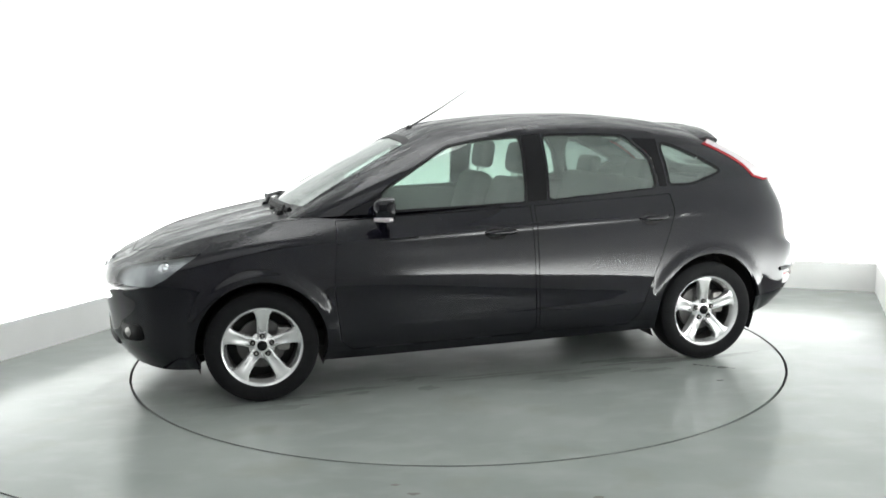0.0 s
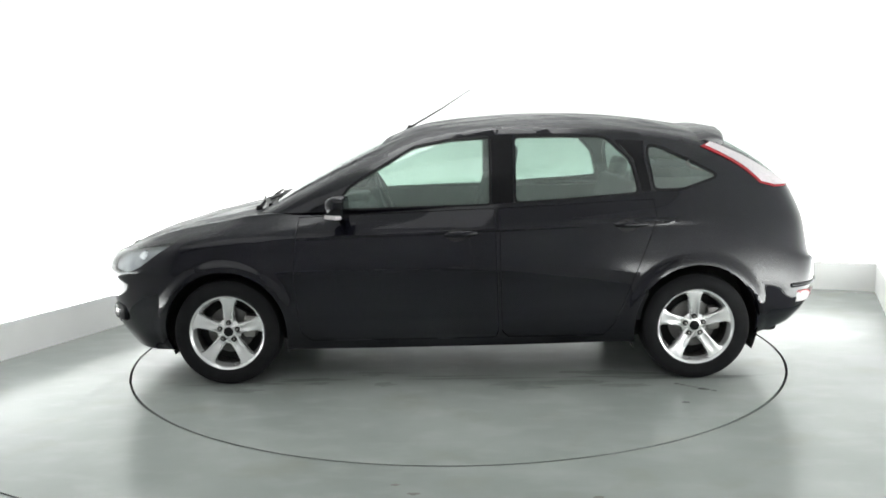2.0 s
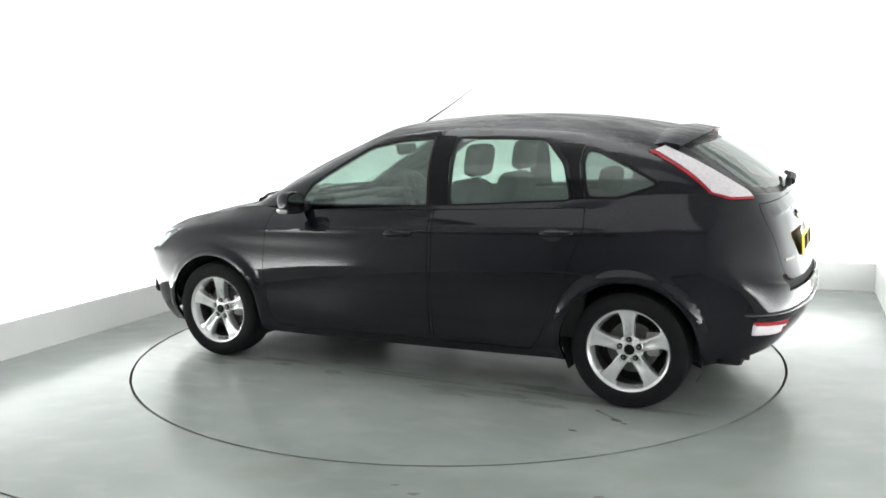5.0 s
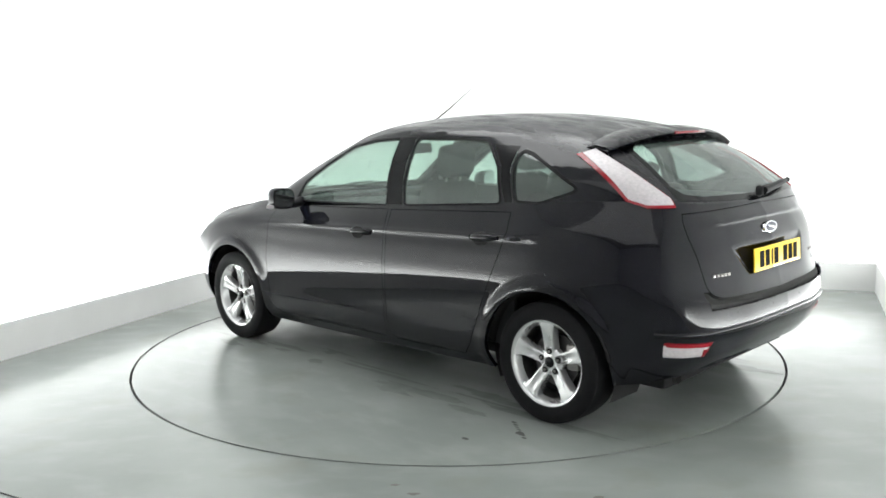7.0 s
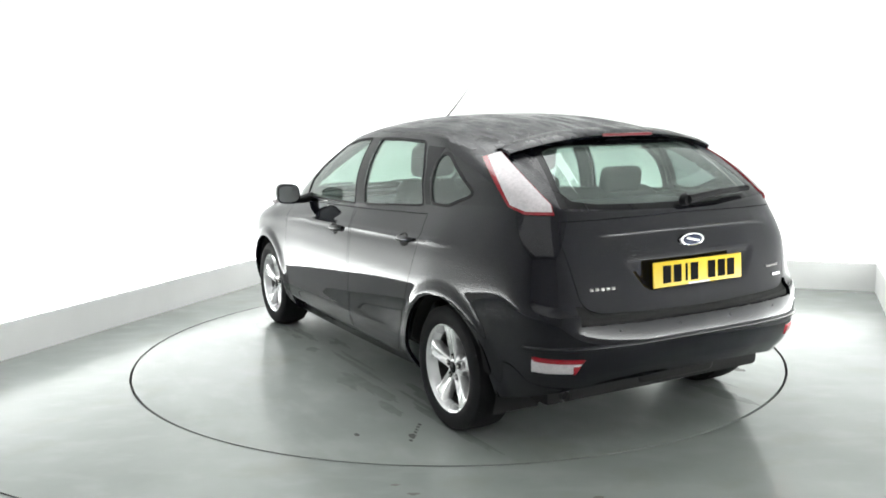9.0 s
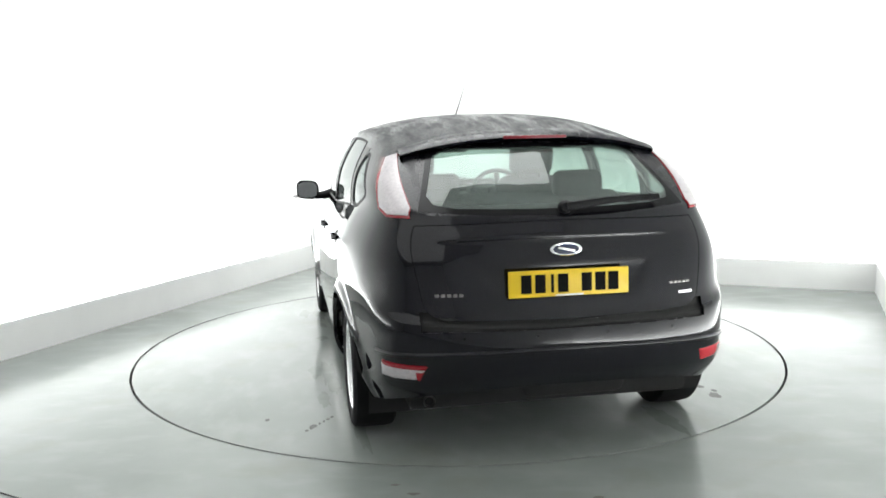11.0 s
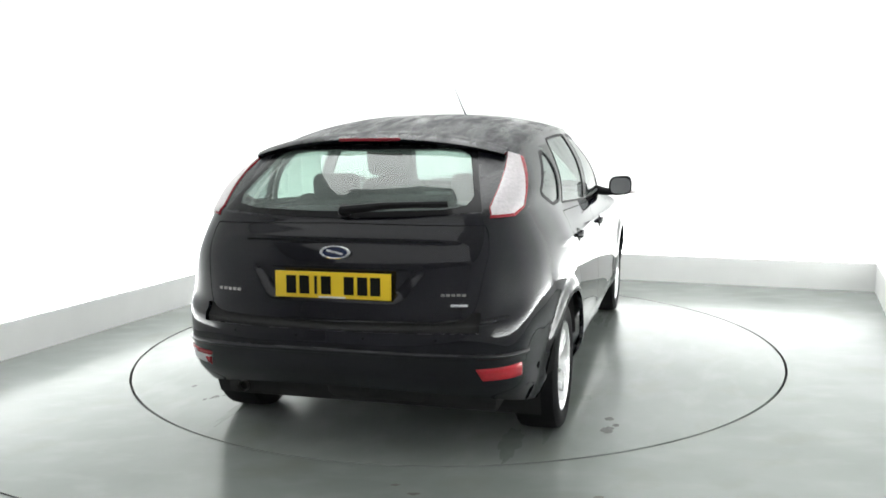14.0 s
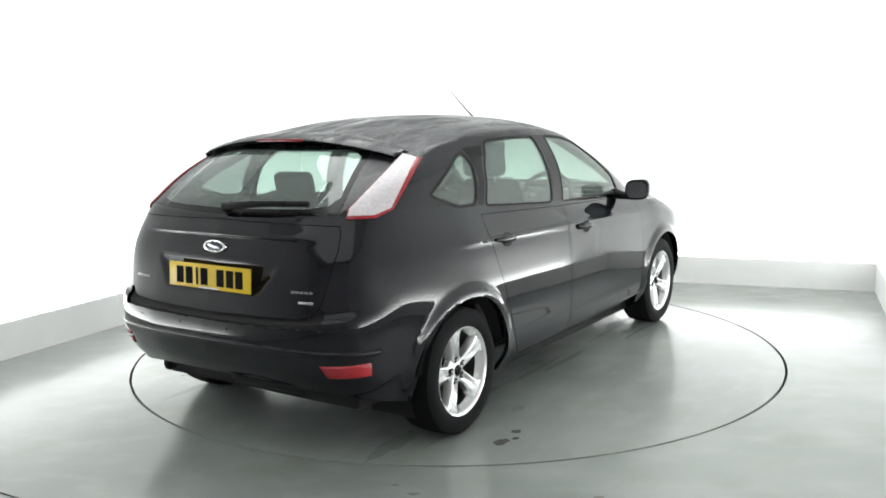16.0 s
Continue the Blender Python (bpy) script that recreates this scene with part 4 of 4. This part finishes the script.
for v in oval.verts:
    v.co = Vector((-v.co.y, v.co.x * 0.072, v.co.z * 0.029))
badge = part("badge", oval, CHROME, tailgate, "chrome oval badge with a dark blue centre", pose(on_gate(0, 0.935, 0.001)[0], 0, 0.935, 0, 8, 0))
core = lathe_bm([(0, .0105), (.60, .0105), (.80, .0095)], 40)
for v in core.verts:
    v.co = Vector((-v.co.y, v.co.x * 0.070, v.co.z * 0.028))
part("badge_centre", core, BLUE, badge, "dark blue enamel")
part("badge_stroke", box_bm((0.003, 0.075, 0.010), bevel=0.001), CHROME, badge, "", pose(-0.012, 0.0, 0.0, 12, 0, 0))
letters = [(0.548 - 0.0245 * i, 0.765, 0.017, 0.013) for i in range(5)] + [(-0.468 - 0.021 * i, 0.772, 0.016, 0.010) for i in range(5)]
for y, z, w, h in letters + [(-0.535, 0.730, 0.07, 0.012)]:
    part("letter_bar", box_bm((0.005, w, h), bevel=0.001), STEEL if w < 0.05 else CHROME, tailgate, "silver bar of lettering", pose(on_gate(y, z, 0.001)[0], y, z, 0, 8, -14 if y > 0 else 14))
arm_root = new("rear_wiper")
arm_root.parent = tailgate
part("wiper_cap", lathe_bm([(0, .03), (.02, .028), (.028, .015), (.03, 0)], 20), TRIM, arm_root, "", pose(-1.955, -0.02, 1.105, 0, 0, 90))
part("wiper_arm", tube_bm([(-1.985, -0.02, 1.108), (-1.98, -0.20, 1.128), (-1.945, -0.36, 1.133)], 0.020, 8, 0.012), TRIM, arm_root)
part("wiper_blade", tube_bm([(-1.965, -0.07, 1.116), (-1.955, -0.26, 1.128), (-1.915, -0.46, 1.130)], 0.014, 6), RUBBER, arm_root)

# rear bumper fittings, lying on its skin
bumper_tree = bvhtree.BVHTree.FromPolygons([v.co.copy() for v in rear_bumper.data.vertices], [tuple(p.vertices) for p in rear_bumper.data.polygons])


def on_bumper(point, outward, proud):
    far = Vector(point) + Vector(outward) * 0.5
    hit = bumper_tree.ray_cast(far, -Vector(outward))[0]
    return (hit if hit else Vector(point)) + Vector(outward) * proud


def bumper_patch(side, high, low, inner, outer, lean, proud):
    """A lens that follows the bumper's corner, its inner end leaning, with turned-in edges."""
    bm = bmesh.new()
    along, outward = Vector((0.56, 0.83 * side, 0)), Vector((-0.83, 0.56 * side, 0))
    cols, rows = 18, 5
    grid = []
    for i in range(rows + 1):
        v = i / rows
        line = []
        for k in range(cols + 1):
            start = inner + lean * v
            a = start + (outer - start) * k / cols
            z = 0.447 + high + (low - high) * v + 0.03 * a
            edge = i in (0, rows) or k in (0, cols)
            place = Vector((-2.008, 0.665 * side, 0)) + along * a + Vector((0, 0, z))
            line.append(bm.verts.new(on_bumper(place, outward, proud - (0.012 if edge else 0.0))))
        grid.append(line)
    for i in range(rows):
        for k in range(cols):
            bm.faces.new((grid[i][k], grid[i][k + 1], grid[i + 1][k + 1], grid[i + 1][k]))
    bmesh.ops.recalc_face_normals(bm, faces=bm.faces[:])
    if bm.faces[20].normal.dot(outward) < 0:
        bmesh.ops.reverse_faces(bm, faces=bm.faces[:])
    return bm


strip = []
for k in range(41):
    a = radians(-62 + 124 * k / 40)
    out = Vector((-math.cos(a), math.sin(a), 0))
    strip.append(on_bumper(Vector((-1.45, 0, 0.515 + 0.023 * math.cos(a * 1.4))), out * 2.0, -0.002))
part("bumper_strip", tube_bm(strip, 0.014, 10), PAINT, rear_bumper, "")
for side, mat, label in ((1, SILVER_LENS, "pale reversing light edged in red"), (-1, FOG_RED, "bright red rear fog light")):
    ob = part("bumper_light", bumper_patch(side, 0.034, -0.040, -0.085, 0.150, 0.045, 0.006), mat, rear_bumper, label)
    if side > 0:
        part("red_lens", bumper_patch(side, 0.037, 0.012, -0.090, 0.145, 0.020, 0.009), RED, ob, "red strip")
        part("red_lens", bumper_patch(side, 0.012, -0.040, -0.068, -0.030, 0.030, 0.009), RED, ob, "red inner end")
for y in (0.45, 0.15, -0.15, -0.45):
    at = on_bumper((-2.1, y, 0.595), (-1, 0, 0), -0.001)
    part("parking_sensor", lathe_bm([(0, .002), (.005, .0018), (.006, 0)], 16), GLOSS_TRIM, rear_bumper, "", pose(at.x, at.y, at.z, 0, 0, 90))
part("exhaust", lathe_bm([(.020, -.10), (.026, -.10), (.027, .04), (.024, .05), (.020, .04), (.019, -.10)], 24), BARREL, car, "", pose(-1.82, 0.56, 0.265, 0, 0, 90))
part("rear_silencer", box_bm((0.30, 0.50, 0.15), bevel=0.05, segments=3), DARK, car, "", pose(-1.72, -0.1, 0.31))

# front bumper fittings
def bowed(bm, depth, half):
    bmesh.ops.subdivide_edges(bm, edges=[e for e in bm.edges if abs((e.verts[0].co - e.verts[1].co).y) > half], cuts=8, use_grid_fill=True)
    for v in bm.verts:
        v.co.x -= depth * (v.co.y / half) ** 2
    return bm


part("lower_grille", bowed(box_bm((0.04, 1.00, 0.15), bevel=0.015), 0.085, 0.50), TRIM, front_bumper, "black lower grille", pose(2.142, 0, 0.36))
for side in (1, -1):
    part("fog_recess", box_bm((0.05, 0.16, 0.10), bevel=0.03), TRIM, front_bumper, "black fog lamp recess", pose(1.978, side * 0.70, 0.40, 0, 0, side * 42))
    part("fog_lamp", lathe_bm([(0, .012), (.02, .011), (.030, .004), (.033, -.01)], 24), STEEL, front_bumper, "small round fog lamp", pose(1.995, side * 0.705, 0.40, 0, 0, -48 if side > 0 else 228))
part("upper_grille", bowed(box_bm((0.02, 0.80, 0.05), bevel=0.008), 0.065, 0.40), TRIM, car, "black slot grille", pose(2.158, 0, 0.660))

nose_oval = lathe_bm([(0, .006), (.70, .006), (.92, .008), (1.0, 0)], 32)
for v in nose_oval.verts:
    v.co = Vector((v.co.y, v.co.x * 0.062, v.co.z * 0.026))
part("nose_badge", nose_oval, CHROME, car, "small chrome oval badge", pose(2.128, 0, 0.705, 0, -35, 0))

# cabin
cabin = new("cabin")
cabin.parent = car
dash = box_bm((0.42, 1.36, 0.24), (0.80, 0, 0.82), bevel=0.06, segments=3)
part("dashboard", dash, DASH, cabin, "charcoal plastic dashboard")
part("binnacle", box_bm((0.16, 0.34, 0.07), (0.70, -0.36, 0.955), bevel=0.03, segments=3), DASH, cabin)
wheel_rim = bmesh.new()
rings = []
for i in range(40):
    a = 2 * math.pi * i / 40
    rings.append([wheel_rim.verts.new(((0.185 + 0.016 * math.cos(b)) * math.cos(a), (0.185 + 0.016 * math.cos(b)) * math.sin(a), 0.016 * math.sin(b))) for b in [2 * math.pi * j / 10 for j in range(10)]])
for i in range(40):
    for j in range(10):
        wheel_rim.faces.new((rings[i][j], rings[(i + 1) % 40][j], rings[(i + 1) % 40][(j + 1) % 10], rings[i][(j + 1) % 10]))
bmesh.ops.recalc_face_normals(wheel_rim, faces=wheel_rim.faces[:])
steer = part("steering_wheel", wheel_rim, TRIM, cabin, "black steering wheel", pose(0.50, -0.37, 0.94, 0, -66, 0))
for a in (0, 180, 270):
    part("wheel_spoke", box_bm((0.17, 0.04, 0.018), (0.095, 0, -0.01), bevel=0.006), TRIM, steer, "", pose(0, 0, 0, 0, 0, a + 90))
part("wheel_boss", box_bm((0.12, 0.14, 0.04), (0, 0, -0.01), bevel=0.018, segments=3), TRIM, steer)


def seat(x, y):
    root = new("front_seat")
    root.parent = car
    root["label"] = "charcoal cloth front seat with a headrest"
    root.matrix_basis = pose(x, y, 0)
    part("seat_base", box_bm((0.50, 0.50, 0.18), (0.12, 0, 0.50), bevel=0.06, segments=3), CLOTH, root)
    back_bm = box_bm((0.15, 0.48, 0.62), bevel=0.06, segments=4)
    for v in back_bm.verts:
        v.co.y *= 1 - 0.22 * max(0, v.co.z / 0.31)
    part("backrest", back_bm, CLOTH, root, "", pose(-0.18, 0, 0.82, 0, -18, 0))
    head = box_bm((0.10, 0.27, 0.19), bevel=0.045, segments=4)
    part("headrest", head, CLOTH, root, "", pose(-0.315, 0, 1.235, 0, -10, 0))
    for s in (1, -1):
        part("headrest_post", tube_bm([(-0.275, s * 0.06, 1.08), (-0.305, s * 0.06, 1.18)], 0.006), STEEL, root)


for y in (0.37, -0.37):
    seat(0.02, y)
bench = new("rear_bench")
bench.parent = car
part("bench_base", box_bm((0.50, 1.26, 0.18), (-0.68, 0, 0.52), bevel=0.06, segments=3), CLOTH, bench)
part("bench_back", box_bm((0.15, 1.26, 0.60), bevel=0.05, segments=3), CLOTH, bench, "", pose(-0.98, 0, 0.80, 0, -20, 0))
for y in (0.38, -0.38):
    part("bench_headrest", box_bm((0.09, 0.26, 0.15), bevel=0.04, segments=3), CLOTH, bench, "", pose(-1.09, y, 1.13, 0, -12, 0))
part("parcel_shelf", box_bm((0.62, 1.16, 0.02), (-1.46, 0, 1.03), bevel=0.006), DASH, cabin, "charcoal parcel shelf")
for side in (1, -1):
    card = box_bm((1.90, 0.03, 0.66), (0, 0, 0), bevel=0.01)
    part("door_card", card, DASH, cabin, "charcoal inner door panels", pose(-0.12, side * 0.765, 0.66, side * 4, 0, 0))
liner = bmesh.new()
us = [2 + i / 4 for i in range(0, 21)]
rows = []
for k in range(-6, 7):
    w = k / 6
    row = []
    for u in us:
        e, c = curve_at(ROOF, u), curve_at(ROOF_MID, u)
        rise = 1 - abs(w) ** 2.6
        row.append((e[0] + (c[0] - e[0]) * (1 - abs(w)), e[1] * w * 0.95, e[2] + (c[1] - e[2]) * rise - 0.02))
    rows.append(row)
sheet(liner, rows)
part("headlining", liner, LINER, cabin, "pale grey headlining")
part("rear_view_mirror", box_bm((0.03, 0.24, 0.07), bevel=0.014, segments=3), TRIM, cabin, "", pose(0.40, 0, 1.285, 0, 12, 0))

# damp marks and streaks that the car has dripped on the turntable; those along the sills also paint shade
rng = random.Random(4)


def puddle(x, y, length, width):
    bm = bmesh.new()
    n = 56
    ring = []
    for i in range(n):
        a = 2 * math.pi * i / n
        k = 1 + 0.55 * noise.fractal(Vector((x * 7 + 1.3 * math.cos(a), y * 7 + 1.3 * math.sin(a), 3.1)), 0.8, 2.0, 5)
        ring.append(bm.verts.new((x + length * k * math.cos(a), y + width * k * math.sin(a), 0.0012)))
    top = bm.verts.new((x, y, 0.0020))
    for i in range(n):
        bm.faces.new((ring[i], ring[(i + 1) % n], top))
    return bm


# random damp streaks by the sills, also painting the car's shade on the floor
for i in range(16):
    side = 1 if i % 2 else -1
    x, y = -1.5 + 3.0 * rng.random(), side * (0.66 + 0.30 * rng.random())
    part("wet_mark", puddle(x, y, 0.16 + 0.22 * rng.random(), 0.012 + 0.022 * rng.random()), DAMP_SHADE, turntable, "long damp streak, darkened as shade by the sill")
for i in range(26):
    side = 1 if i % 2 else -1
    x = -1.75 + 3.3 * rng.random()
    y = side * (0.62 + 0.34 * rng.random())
    part("wet_mark", puddle(x, y, 0.05 + 0.14 * rng.random() ** 2, 0.015 + 0.030 * rng.random()), DAMP_SHADE, turntable, "thin damp drip mark, darkened as shade by the sill")
for x, y, k in ((-0.18, -2.31, 0.014), (-0.26, -2.22, 0.010), (0.55, -2.36, 0.012)):
    part("floor_stain", puddle(x, y, k * 1.8, k), STAIN, floor_ob, "small dark stain")
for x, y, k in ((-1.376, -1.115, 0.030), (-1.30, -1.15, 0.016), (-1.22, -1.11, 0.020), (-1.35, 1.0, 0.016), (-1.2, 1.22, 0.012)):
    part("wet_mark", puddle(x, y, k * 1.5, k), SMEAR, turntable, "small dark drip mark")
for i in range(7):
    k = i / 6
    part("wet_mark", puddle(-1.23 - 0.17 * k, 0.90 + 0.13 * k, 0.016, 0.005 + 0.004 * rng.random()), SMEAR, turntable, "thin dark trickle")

# ---- what moves: the turntable turns clockwise and carries the car round ----
TURN = [(0.0, 195.22), (0.5, 191.29), (1.0, 187.44), (1.5, 183.42), (2.0, 179.42), (2.5, 175.43), (3.0, 171.28), (3.5, 167.00), (4.0, 162.71), (5.0, 154.08), (6.3, 142.72), (7.0, 136.63), (7.5, 132.36), (8.0, 127.83), (8.5, 123.52), (9.0, 119.15), (10.2, 108.50), (11.3, 98.90), (12.0, 92.50), (12.5, 88.28), (13.0, 83.70), (13.5, 79.43), (14.0, 74.63), (14.5, 70.53), (15.0, 66.15), (15.5, 61.84), (16.0, 57.40)]


def motions():
    walk(turntable, [(t, pose(0, 0, 0, 0, 0, a)) for t, a in TURN])
    walk(car, [(t, pose(0, 0, 0, 0, 0, a) @ Matrix.Translation(CAR_AT)) for t, a in TURN])


motions()
